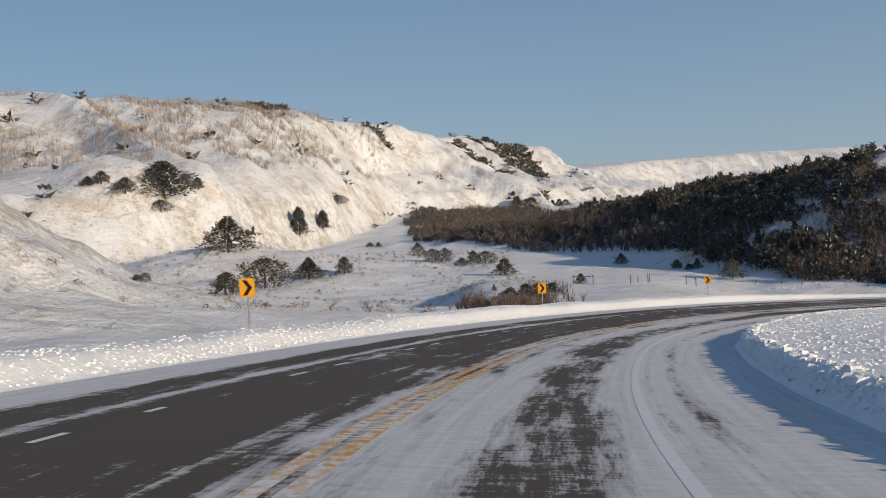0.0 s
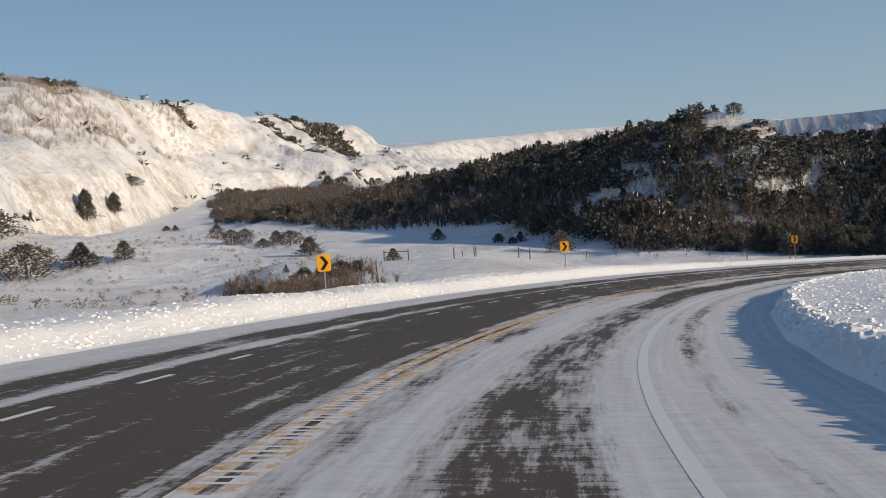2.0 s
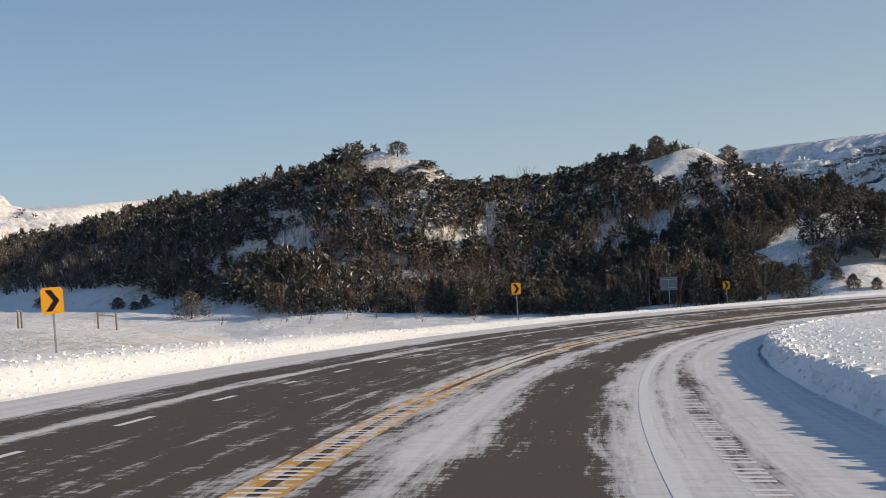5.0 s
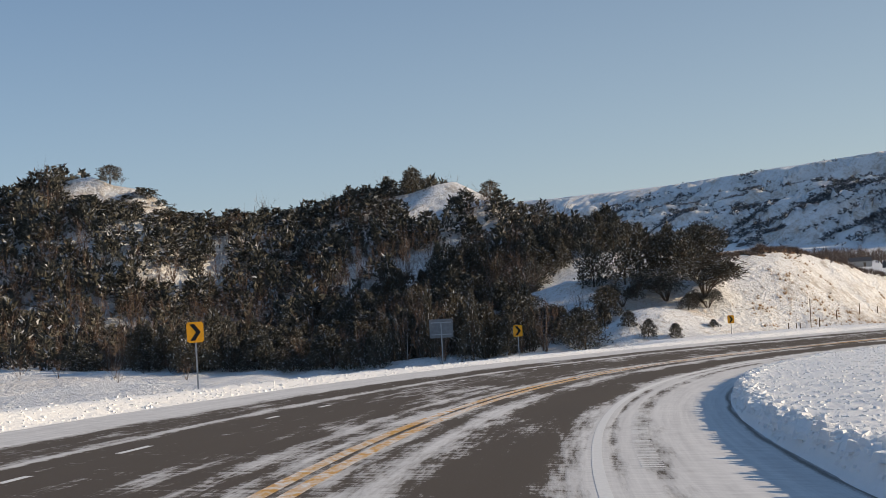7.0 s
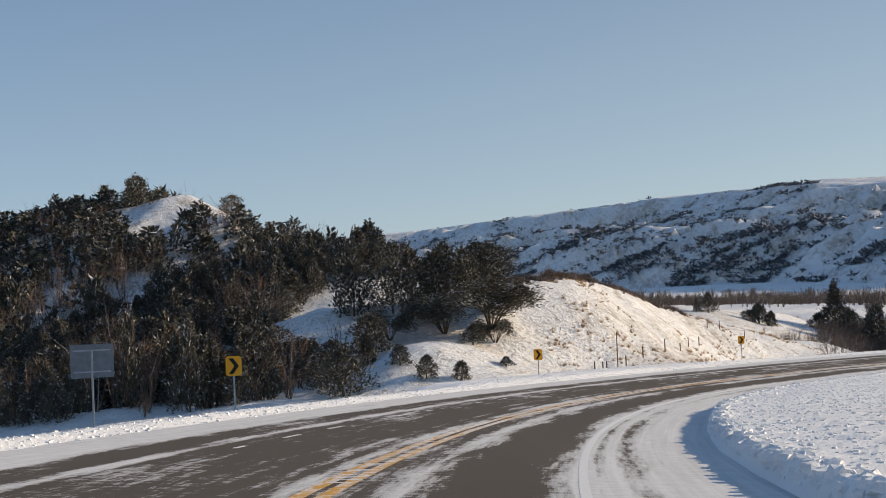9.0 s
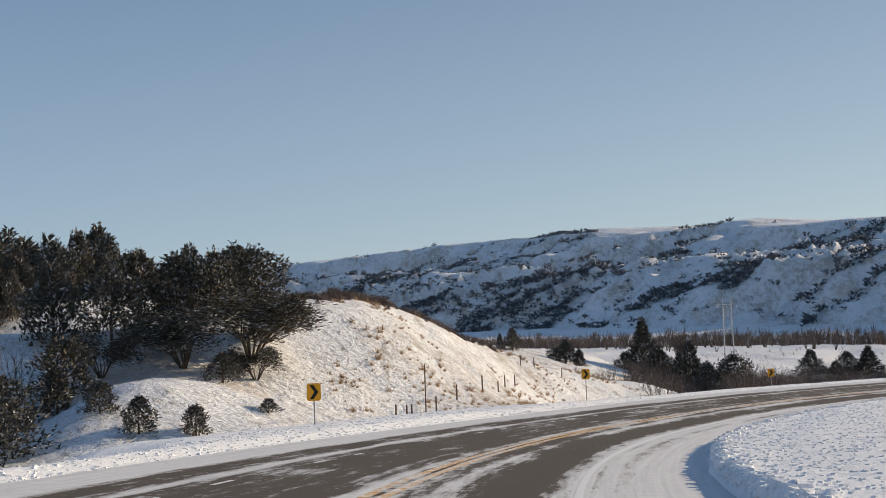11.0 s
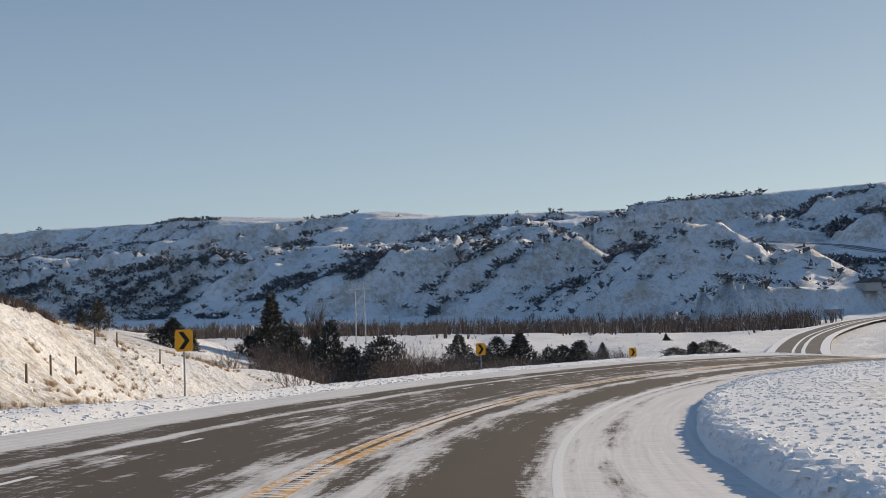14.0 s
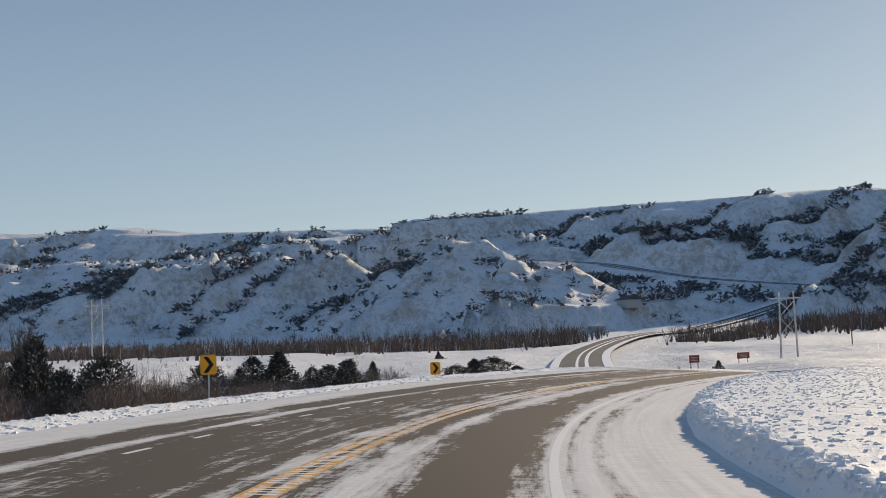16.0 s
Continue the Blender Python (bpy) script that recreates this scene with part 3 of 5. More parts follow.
lb = ribbon("snow_bank", np.r_[np.arange(7.2, 12.6, 0.22), 13.2, 14.5], -0.02, MAT_BANK, 160, None, 1, relief=lambda S, V, X, Y: left_bank(S, V) + clods(S, V, X, Y, step(7.3, 8.4, V) * (1 - 0.6 * step(10, 12, V))) - 0.5 * step(12.4, 14.5, V))
tagged(lb, "ploughed bank of lumpy snow beside the road", "snow bank", kind="structure")
rb = ribbon("snow_bank", -np.r_[np.arange(6.2, 7.6, 0.09), np.arange(7.6, 15, 0.2), np.arange(15, 30, 0.5)][::-1], -0.02, MAT_BANK, 240, None, 1, relief=lambda S, V, X, Y: right_bank(S, V) - BANK * np.clip(V + 9, -99, 0) * 0 + clods(S, V, X, Y, step(6.6, 7.1, -V)) - 0.4 * step(26, 30, -V))
tagged(rb, "high ploughed bank of rough clodded snow", "snow bank", kind="structure")


def lumps(name, count, v_lo, v_hi, s_lo, s_hi, size, bank, seed, label):
    """Loose clods thrown up on a bank: small broken, flat-sided pieces."""
    rng = np.random.default_rng(seed)
    base = np.array([(-1, -1, -0.6), (1, -0.9, -0.6), (0.9, 1, -0.6), (-1, 0.9, -0.6), (-0.6, -0.7, 0.7), (0.7, -0.5, 0.8), (0.5, 0.7, 0.6), (-0.7, 0.6, 0.9)])
    quads = np.array([(0, 1, 5, 4), (1, 2, 6, 5), (2, 3, 7, 6), (3, 0, 4, 7), (4, 5, 6, 7)])
    s = rng.uniform(s_lo, s_hi, count)
    v = v_lo + (v_hi - v_lo) * rng.uniform(0, 1, count) ** 1.5
    i = (s / GAP).astype(int)
    x, y = CENTRE[i, 0] + LEFT[i, 0] * v, CENTRE[i, 1] + LEFT[i, 1] * v
    S = CENTRE_S[i]
    z = CENTRE[i, 2] + BANK * np.clip(v, -9, 10) - 0.02 + bank(S, v) + clods(S, v, x, y, 1.0) * 0.8
    k = size * rng.uniform(0.35, 1.0, count) ** 2
    turn = rng.uniform(0, 6.28, count)
    pts = base[None] * k[:, None, None] * rng.uniform(0.55, 1.2, (count, 8, 3))
    c, sn = np.cos(turn)[:, None], np.sin(turn)[:, None]
    P = np.stack([pts[..., 0] * c - pts[..., 1] * sn + x[:, None], pts[..., 0] * sn + pts[..., 1] * c + y[:, None], pts[..., 2] * 0.7 + z[:, None]], -1)
    F = (quads[None] + (np.arange(count) * 8)[:, None, None]).reshape(-1, 4)
    return tagged(mesh_object(name, P.reshape(-1, 3), F, MAT_BANK), label, "snow clods", kind="stuff")


lumps("snow_clods", 32000, -6.75, -17, 95, CENTRE_S[-1] - 5, 0.078, right_bank, 301, "loose broken clods of snow on the bank")
lumps("snow_clods", 16000, 7.6, 10.2, 95, CENTRE_S[-1] - 5, 0.07, left_bank, 302, "loose broken clods of snow on the bank")
lumps("snow_clods", 4200, -6.86, -7.35, 95, CENTRE_S[-1] - 5, 0.17, right_bank, 303, "large broken clods along the edge of the bank")

# ---- signs ----
def chevron_sign(x, y, base, centre, toward, w=0.61, h=0.76):
    top = new("chevron_sign")
    bm = bmesh.new()
    box(bm, 0, 0.03, (centre + h * 0.35) / 2 - 0.3, 0.06, 0.04, centre + h * 0.35 + 0.6, bevel=0.006)
    part("post", bm, MAT_STEEL, top, "galvanised steel post")
    bm = bmesh.new()
    box(bm, 0, 0, centre, w, 0.006, h, bevel=0.0)
    corner = [e for e in bm.edges if abs(e.verts[0].co.y - e.verts[1].co.y) > 0.004]
    bmesh.ops.bevel(bm, geom=corner, offset=0.05, segments=3, affect="EDGES")
    plate = part("plate", bm, MAT_SIGN, top, "yellow reflective plate")
    bm = bmesh.new()
    k, a = 0.80, w * 0.5
    pts = [(-a * 0.62, h * 0.40), (-a * 0.05, h * 0.40), (a * 0.66, 0), (-a * 0.05, -h * 0.40), (-a * 0.62, -h * 0.40), (a * 0.09, 0)]
    fr = [bm.verts.new((px, -0.0075, centre + pz)) for px, pz in pts]
    bk = [bm.verts.new((px, -0.0035, centre + pz)) for px, pz in pts]
    for q in ((0, 5, 2, 1), (5, 4, 3, 2)):
        bm.faces.new([fr[i] for i in q])
    for i in range(6):
        j = (i + 1) % 6
        bm.faces.new([fr[i], fr[j], bk[j], bk[i]])
    part("chevron", bm, MAT_BLACK, plate, "black arrow pointing along the bend")
    face = math.degrees(math.atan2(toward[1] - y, toward[0] - x)) + 90
    top.matrix_world = pose(x, y, base, 0, 0, face)
    return tagged(top, "yellow chevron bend sign on a steel post in the snow bank", "road sign", "chevron signs round the bend")


for x, y, zc, hc, tx, ty in ((-9.3, 44.1, -1.0, 1.55, -4, -30), (4.6, 82.1, -4.8, 1.4, 2, 10), (22.5, 110.0, -7.1, 1.65, 5, 40), (54, 139.9, -10.6, 1.97, 20, 75),
                         (85.2, 157, -13.7, 2.02, 42, 110), (121.6, 167.6, -16.1, 1.91, 70, 130), (159.1, 169.3, -17.5, 1.45, 105, 150), (192.9, 162.9, -19.4, 1.78, 140, 158), (216.7, 152.9, -20.9, 1.78, 165, 157)):
    chevron_sign(x, y, zc - hc, hc, (tx, ty))


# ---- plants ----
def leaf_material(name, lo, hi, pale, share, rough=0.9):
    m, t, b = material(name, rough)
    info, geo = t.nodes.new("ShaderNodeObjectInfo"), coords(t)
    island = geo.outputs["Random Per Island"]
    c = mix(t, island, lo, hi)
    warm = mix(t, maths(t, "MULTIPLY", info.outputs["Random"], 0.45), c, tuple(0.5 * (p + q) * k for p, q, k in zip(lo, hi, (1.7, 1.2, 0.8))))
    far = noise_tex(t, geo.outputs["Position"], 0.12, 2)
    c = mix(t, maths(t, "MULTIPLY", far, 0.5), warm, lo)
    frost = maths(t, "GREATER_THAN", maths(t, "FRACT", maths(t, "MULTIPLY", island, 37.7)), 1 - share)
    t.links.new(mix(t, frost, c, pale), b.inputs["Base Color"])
    return m


MAT_JUNIPER = leaf_material("juniper_leaves", (0.048, 0.054, 0.049), (0.132, 0.122, 0.098), (0.44, 0.45, 0.47), 0.085)
# distance haze is put into these leaf colours, paler and bluer than the near junipers
MAT_FAR_LEAF = leaf_material("haze_tinted_juniper_leaves", (0.090, 0.104, 0.118), (0.185, 0.195, 0.210), (0.52, 0.53, 0.55), 0.14)
MAT_BRUSH = leaf_material("bare_twigs", (0.080, 0.064, 0.055), (0.200, 0.155, 0.130), (0.40, 0.38, 0.37), 0.08)
MAT_FROST = leaf_material("frosted_twigs", (0.17, 0.14, 0.115), (0.40, 0.34, 0.29), (0.66, 0.65, 0.64), 0.2)
MAT_GRASS = leaf_material("dry_grass", (0.30, 0.19, 0.085), (0.62, 0.44, 0.24), (0.7, 0.68, 0.63), 0.15)


def crown_mesh(rng, count, size, slim, ragged=0.35, cone=0.0):
    """Small loose sprays of a juniper crown one metre tall: an array of triangles."""
    lobes = rng.uniform(0, 2 * np.pi, 5)
    z = rng.uniform(0.04, 1.0, count) ** 0.85
    ang = rng.uniform(0, 2 * np.pi, count)
    env = np.interp(z, [0, 0.12, 0.35, 0.6, 0.85, 1.0], [0.60, 1.0, 1.05, 0.92, 0.60, 0.12])
    env = env * (1 - cone) + cone * np.clip(1.08 - 1.0 * z, 0.05, 1) * np.clip(0.55 + 5 * z, 0, 1)
    wob = 1 + ragged * np.sin(ang * 2 + lobes[0] + 5 * z) + 0.6 * ragged * np.sin(ang * 5 + lobes[1] - 9 * z) + 0.5 * ragged * np.sin(z * 17 + lobes[2])
    r = slim * env * np.clip(wob, 0.3, 1.8) * rng.uniform(0.25, 1.0, count) ** 0.45
    c = np.stack([r * np.cos(ang), r * np.sin(ang), z + 0.05 * rng.normal(size=count)], -1)
    out = np.stack([np.cos(ang), np.sin(ang), 0 * z + 0.55], -1) + rng.normal(size=(count, 3)) * 0.55
    out /= np.linalg.norm(out, axis=1, keepdims=True)
    side = np.cross(out, rng.normal(size=(count, 3)))
    side /= np.linalg.norm(side, axis=1, keepdims=True)
    s = size * rng.uniform(0.55, 1.35, (count, 1))
    a, b, d = c - side * s * 0.42, c + side * s * 0.42, c + out * s * 1.5
    tri = np.stack([a, b, d], 1)
    tri[..., 2] = np.clip(tri[..., 2], 0.01, None)
    return tri


def twig_mesh(rng, stems, twigs, spread, width):
    """A bare shrub or small tree one metre tall: forked tapering twigs, as triangles."""
    tris = []
    for _ in range(stems):
        ang, lean = rng.uniform(0, 2 * np.pi), rng.uniform(0.1, 1.0) * spread
        base = np.array([math.cos(ang), math.sin(ang), 0]) * 0.06 * rng.uniform(0, 1)
        tip = np.array([math.cos(ang) * lean, math.sin(ang) * lean, rng.uniform(0.65, 1.0)])
        side = np.array([-math.sin(ang), math.cos(ang), 0])
        tris.append((base - side * width, base + side * width, tip))
        for _ in range(twigs):
            k = rng.uniform(0.3, 0.9)
            p = base + (tip - base) * k
            d = (tip - base) * 0.5 + rng.normal(size=3) * 0.22
            d[2] = abs(d[2])
            q = p + d * rng.uniform(0.3, 0.7)
            n = np.cross(d, rng.normal(size=3))
            n /= np.linalg.norm(n)
            tris.append((p - n * width * 0.5, p + n * width * 0.5, q))
    return np.array(tris)


def tuft_mesh(rng, blades, spread):
    ang = rng.uniform(0, 2 * np.pi, blades)
    lean = rng.uniform(0.05, 1, blades) * spread
    base = np.stack([np.cos(ang) * lean * 0.3, np.sin(ang) * lean * 0.3, 0 * ang - 0.05], -1)
    tip = np.stack([np.cos(ang) * lean, np.sin(ang) * lean, rng.uniform(0.4, 1, blades)], -1)
    side = np.stack([-np.sin(ang), np.cos(ang), 0 * ang], -1) * 0.016
    return np.stack([base - side, base + side, tip], 1)


def tri_object(name, tris, mat, parent=None):
    v = np.asarray(tris, np.float32).reshape(-1, 3)
    me = bpy.data.meshes.new(name)
    n = len(v) // 3
    me.vertices.add(len(v))
    me.vertices.foreach_set("co", v.ravel())
    me.loops.add(len(v))
    me.loops.foreach_set("vertex_index", np.arange(len(v), dtype=np.int32))
    me.polygons.add(n)
    me.polygons.foreach_set("loop_start", np.arange(0, 3 * n, 3, dtype=np.int32))
    me.update(calc_edges=True)
    me.validate()
    me.materials.append(mat)
    ob = new(name, me)
    ob.parent = parent
    return ob


def scatter(name, shapes, places, mat, rng, label, category):
    """One object of many plants: rows of x, y, z, height, width."""
    out = []
    kind = rng.integers(0, len(shapes), len(places))
    for k, shape in enumerate(shapes):
        rows = places[kind == k]
        if not len(rows):
            continue
        turn = rng.uniform(0, 2 * np.pi, len(rows))
        c, s = np.cos(turn)[:, None, None], np.sin(turn)[:, None, None]
        X, Y, Z = shape[None, ..., 0], shape[None, ..., 1], shape[None, ..., 2]
        h, w = rows[:, 3][:, None, None], rows[:, 4][:, None, None]
        out.append(np.stack([(X * c - Y * s) * w + rows[:, 0][:, None, None], (X * s + Y * c) * w + rows[:, 1][:, None, None], Z * h + rows[:, 2][:, None, None]], -1).reshape(-1, 3, 3))
    return tagged(tri_object(name, np.concatenate(out), mat), label, category, kind="stuff")


def juniper(rng, slim, cone, count=3000, size=0.043):
    top = new("juniper_tree")
    bm = bmesh.new()
    tube(bm, (0, 0, -0.12), (0.02, 0, 0.35), 0.035, 0.022, 7)
    tube(bm, (0.02, 0, 0.33), (0.0, 0.02, 0.85), 0.022, 0.006, 6)
    for _ in range(9):
        a, z = rng.uniform(0, 6.28), rng.uniform(0.06, 0.6)
        tube(bm, (0.01, 0, z), (math.cos(a) * slim * 0.75 * (1 - z * 0.5), math.sin(a) * slim * 0.75 * (1 - z * 0.5), z + rng.uniform(0.1, 0.25)), 0.012, 0.003, 4)
    part("trunk", bm, MAT_BARK, top)
    tri_object("crown", crown_mesh(rng, count, size, slim, 0.38, cone), MAT_JUNIPER, top)["label"] = "dense scaly dark green sprays"
    return tagged(top, "dark green juniper tree standing in the snow", "tree", "junipers")


def spreading_juniper(rng):
    """An old, open one: bare limbs show under flat tufts of leaves."""
    top = new("juniper_tree")
    bm = bmesh.new()
    tris = []
    for _ in range(11):
        a = rng.uniform(0, 6.28)
        mid = Vector((math.cos(a) * 0.16, math.sin(a) * 0.16, rng.uniform(0.25, 0.4)))
        tube(bm, (0, 0, -0.1), mid, 0.016, 0.010, 6)
        for _ in range(3):
            b = a + rng.uniform(-0.7, 0.7)
            end = Vector((math.cos(b) * rng.uniform(0.3, 0.6), math.sin(b) * rng.uniform(0.3, 0.6), rng.uniform(0.35, 0.95)))
            tube(bm, mid, end, 0.008, 0.003, 4)
            c = crown_mesh(rng, 260, 0.060, 0.28, 0.5) * np.array([0.66, 0.66, 0.34]) + np.array(end) - np.array([0, 0, 0.12])
            tris.append(c)
    part("trunk", bm, MAT_BARK, top, "bare forked limbs")
    tri_object("crown", np.concatenate(tris), MAT_JUNIPER, top)["label"] = "open tufts of brownish green sprays"
    return tagged(top, "old spreading juniper with bare limbs on the knoll", "tree", "junipers")


def bare_tree(rng, name="bare_tree", label="leafless cottonwood tree with fine grey branches"):
    top = new(name)
    bm = bmesh.new()
    tube(bm, (0, 0, -0.1), (0.02, 0.01, 0.4), 0.022, 0.015, 7)
    ends = []
    for _ in range(13):
        a, z = rng.uniform(0, 6.28), rng.uniform(0.2, 0.5)
        e = Vector((math.cos(a) * rng.uniform(0.12, 0.35), math.sin(a) * rng.uniform(0.12, 0.35), rng.uniform(0.6, 0.92)))
        tube(bm, (0.02, 0.01, z), e, 0.011, 0.004, 5)
        ends.append((Vector((0.02, 0.01, z)), e))
    part("trunk", bm, MAT_WOOD, top)
    tris = []
    for s, e in ends:
        for _ in range(60):
            p = np.array(s.lerp(e, rng.uniform(0.35, 1.0)))
            d = rng.normal(size=3) * 0.10 + np.array([0, 0, 0.09])
            n = np.cross(d, rng.normal(size=3))
            n = n / np.linalg.norm(n) * 0.0035
            tris.append((p - n, p + n, p + d))
    tri_object("crown", np.array(tris), MAT_BRUSH, top)["label"] = "fine bare twigs"
    return tagged(top, label, "tree")


prng = np.random.default_rng(7)
FIRS = [juniper(np.random.default_rng(100 + k), slim, cone) for k, (slim, cone) in enumerate(((0.36, 0.9), (0.44, 0.5), (0.48, 0.2), (0.56, 0.1), (0.46, 0.75), (0.40, 0.35)))]
OLD = spreading_juniper(np.random.default_rng(120))
used = set()


def stand(source, x, y, tall, wide, sink=0.0, turn=None):
    m = Matrix.Translation((x, y, ground_z(x, y) - sink)) @ Matrix.Rotation(prng.uniform(0, 6.28) if turn is None else turn, 4, "Z") @ Matrix.Diagonal((wide, wide, tall, 1))
    if source not in used:
        used.add(source)
        source.matrix_basis = m
        return source
    top = copy_thing(source, Matrix())
    top.matrix_basis = m
    return top


def put_juniper(x, y, tall, wide):
    """Wide clumps are several trees side by side."""
    n = max(1, int(round(wide / (1.15 * tall))))
    for k in range(n):
        off = (k - (n - 1) / 2) * wide / n
        a = prng.uniform(-0.6, 0.6)
        h = tall * (1.0 if k == n // 2 else prng.uniform(0.6, 0.95))
        src = FIRS[int(prng.integers(0, len(FIRS)))]
        stand(src, x + off * math.cos(a), y + off * math.sin(a) * 0.6, h * 1.0, max(wide / n, 0.55 * h) * 1.3, 0.05)


LEFT_1 = [(-77.3, 342.4, 10.4, 12.5), (-126.6, 449.0, 13.8, 19.0), (-136.7, 431.8, 5.5, 7.4), (-149.5, 434.5, 4.7, 11.7), (-120.4, 471.5, 4.5, 9.9), (-125.2, 438.8, 4.6, 5.6), (-93.2, 580.9, 13.5, 12.6), (-86.4, 623.9, 9.6, 9.6), (-53.9, 234.0, 4.6, 6.1), (-57.5, 296.3, 7.7, 9.2), (-47.9, 311.9, 5.6, 9.0), (-38.4, 316.2, 4.5, 4.0), (-85.2, 686.8, 5.6, 7.7), (-54.7, 564.1, 2.3, 3.5), (-48.6, 544.1, 2.5, 2.8), (-31.3, 101.8, 0.8, 1.6)]
CREEK_1 = [(7.2, 310.8, 4.4, 5.4), (2.5, 373.3, 4.2, 4.9), (-1.7, 380.3, 3.9, 3.5), (-5.3, 361.7, 2.6, 3.3), (-11.8, 396.6, 4.8, 3.6), (-16.5, 397.9, 4.5, 4.0), (-24.6, 455.1, 5.1, 4.2), (44.5, 347.0, 3.2, 3.2), (56.4, 317.5, 2.3, 2.6), (59.7, 309.7, 2.6, 4.8), (60.8, 267.7, 4.5, 3.3), (2.2, 168.1, 1.0, 0.6), (15.6, 171.0, 1.5, 1.6)]
CREEK_2 = [(-0.3, 116.9, 1.1, 1.3), (0.7, 114.5, 1.0, 1.2), (1.7, 134.1, 1.2, 1.8), (4.2, 154.2, 2.2, 2.9), (6.4, 155.8, 2.1, 2.5), (8.4, 157.6, 1.7, 2.6), (10.3, 159.6, 1.3, 1.9)]
FAR_1 = [(37.4, 1005.3, 10.2, 11.8), (50.2, 1006.6, 7.2, 11.8), (76.9, 1021.8, 6.3, 18.8), (33.1, 1014.8, 4.1, 7.2), (63.8, 1013.4, 6.2, 5.2), (250.7, 219.1, 2.6, 1.8), (254.3, 218.5, 3.8, 2.6)]
for group in (LEFT_1, CREEK_1, CREEK_2, FAR_1):
    for x, y, h, w in group:
        put_juniper(x, y, h, w)
# the gully past the knoll and the valley beyond: place, height of the top, width
GULLY_1 = [(292.9, 208.1, -14.7, 7.4), (291.8, 211.3, -20.6, 4.4), (279.0, 194.9, -18.9, 4.9), (277.8, 186.9, -21.1, 4.6), (342.0, 184.9, -22.8, 5.2), (342.9, 177.3, -23.4, 4.8), (343.3, 172.9, -22.6, 7.6), (343.7, 167.2, -25.5, 2.2), (338.9, 164.1, -25.2, 5.4), (339.0, 160.9, -24.4, 5.8), (359.0, 156.7, -25.5, 2.1), (329.0, 158.4, -27.1, 1.5)]
GULLY_2 = [(323.7, 143.8, -25.3, 3.8), (343.4, 139.0, -25.2, 4.4), (350.1, 135.2, -25.2, 5.2), (346.7, 131.2, -26.7, 3.1), (429.6, 140.0, -26.0, 3.7), (508.4, 178.5, -26.2, 5.0), (286, 203, -19.5, 4.2), (283, 198, -21.0, 3.6), (300, 207, -20.5, 4.0), (276, 191, -22.3, 3.4), (272, 188, -23.2, 2.8), (310, 204, -22.0, 3.6), (284, 190, -22.6, 3.0), (331, 178, -25.0, 3.2), (267.2, 214.0, -17.4, 4.6), (268.1, 211.8, -19.1, 3.1), (266.5, 215.6, -18.6, 3.1), (321.5, 102.6, -26.0, 1.6)]
for x, y, top_z, w in GULLY_1 + GULLY_2:
    put_juniper(x, y, max(1.2, top_z - ground_z(x, y)), w)

# trees on top of the knoll, and two old ones on its face
for x, y, h, w in ((154.2, 195.8, 4.7, 4.0), (151.5, 195.5, 4.6, 3.4), (148.5, 195, 4.4, 3.0), (146.5, 193.5, 5.2, 3.4), (144.5, 195.5, 5.0, 3.6), (142.2, 197, 5.3, 3.6), (139.5, 197, 4.6, 3.2), (153, 196, 4.2, 3.0), (137, 200, 5.5, 3.4), (149, 198, 5.0, 3.2)):
    put_juniper(x, y, h, w)
for x, y, h, w in ((143.4, 187.9, 4.3, 6.2), (139.4, 190.4, 3.5, 5.0), (135.1, 193.6, 2.6, 3.2), (141.5, 186.0, 2.0, 2.6)):
    stand(OLD, x, y, h, w * 1.1)
for x, y, h, w in ((173.5, 261, 3.4, 2.8), (160.5, 268, 4.6, 3.6), (113.5, 296, 3.0, 3.2), (120, 297, 2.6, 2.6), (161.7, 220.6, 6.4, 4.0)):
    put_juniper(x, y, h, w)

for x, y, h, w in ((137.5, 185.6, 1.8, 2.0), (123.4, 179.4, 1.8, 1.6), (125.5, 177.6, 1.5, 1.4), (134.0, 179.4, 0.8, 1.2), (124.4, 183.0, 1.6, 1.7), (130.4, 191.9, 3.5, 3.2), (127.5, 189.5, 2.6, 2.4)):
    put_juniper(x, y, h, w)

# ---- wooded slope: dense on its shaded faces, open where the sun reaches ----
wx, wy = np.meshgrid(np.arange(-62, 186, 2.5), np.arange(158, 960, 2.5), indexing="ij")
wx = wx.ravel() + prng.uniform(-1.2, 1.2, wx.size)
wy = wy.ravel() + prng.uniform(-1.2, 1.2, wy.size)
wz = height(wx, wy)
gxx = (height(wx + 3, wy) - height(wx - 3, wy)) / 6
gyy = (height(wx, wy + 3) - height(wx, wy - 3)) / 6
facing = -(gxx * to_sun.x + gyy * to_sun.y)
wv, _, wpast = nearest(wx, wy)
near_hill = np.zeros(wx.shape, bool)
for line, wide in ((WOOD, 62), (PEAK, 28), (WOOD_2, 48)):
    near_hill |= along_line(wx, wy, line)[0] < wide
# the foot of the wood: along the creek flat, then beside the road
FOOT = [(-62, 960, 0), (-50, 760, 0), (-36, 580, 0), (-10, 500, 0), (12, 456, 0), (47, 384, 0), (64, 318, 0), (74, 256, 0), (92, 222, 0), (104, 203, 0)]
inside = behind(wx, wy, FOOT)
from_foot = along_line(wx, wy, FOOT)[0]
inside &= (wy < 440) | (from_foot > 14 * (value_noise(wx / 24, wy / 24, 84) + 0.3))
band = inside & (from_foot < np.where(wy > 470, 110, 60))
opening = fbm(wx / 13, wy / 13, 3, 81)
dens = np.where(facing < 0.22, 0.97, 0.35) * np.where(opening > 0.33, 0.12, 1.0)
dens = np.where(band & ~near_hill, 0.85, dens)
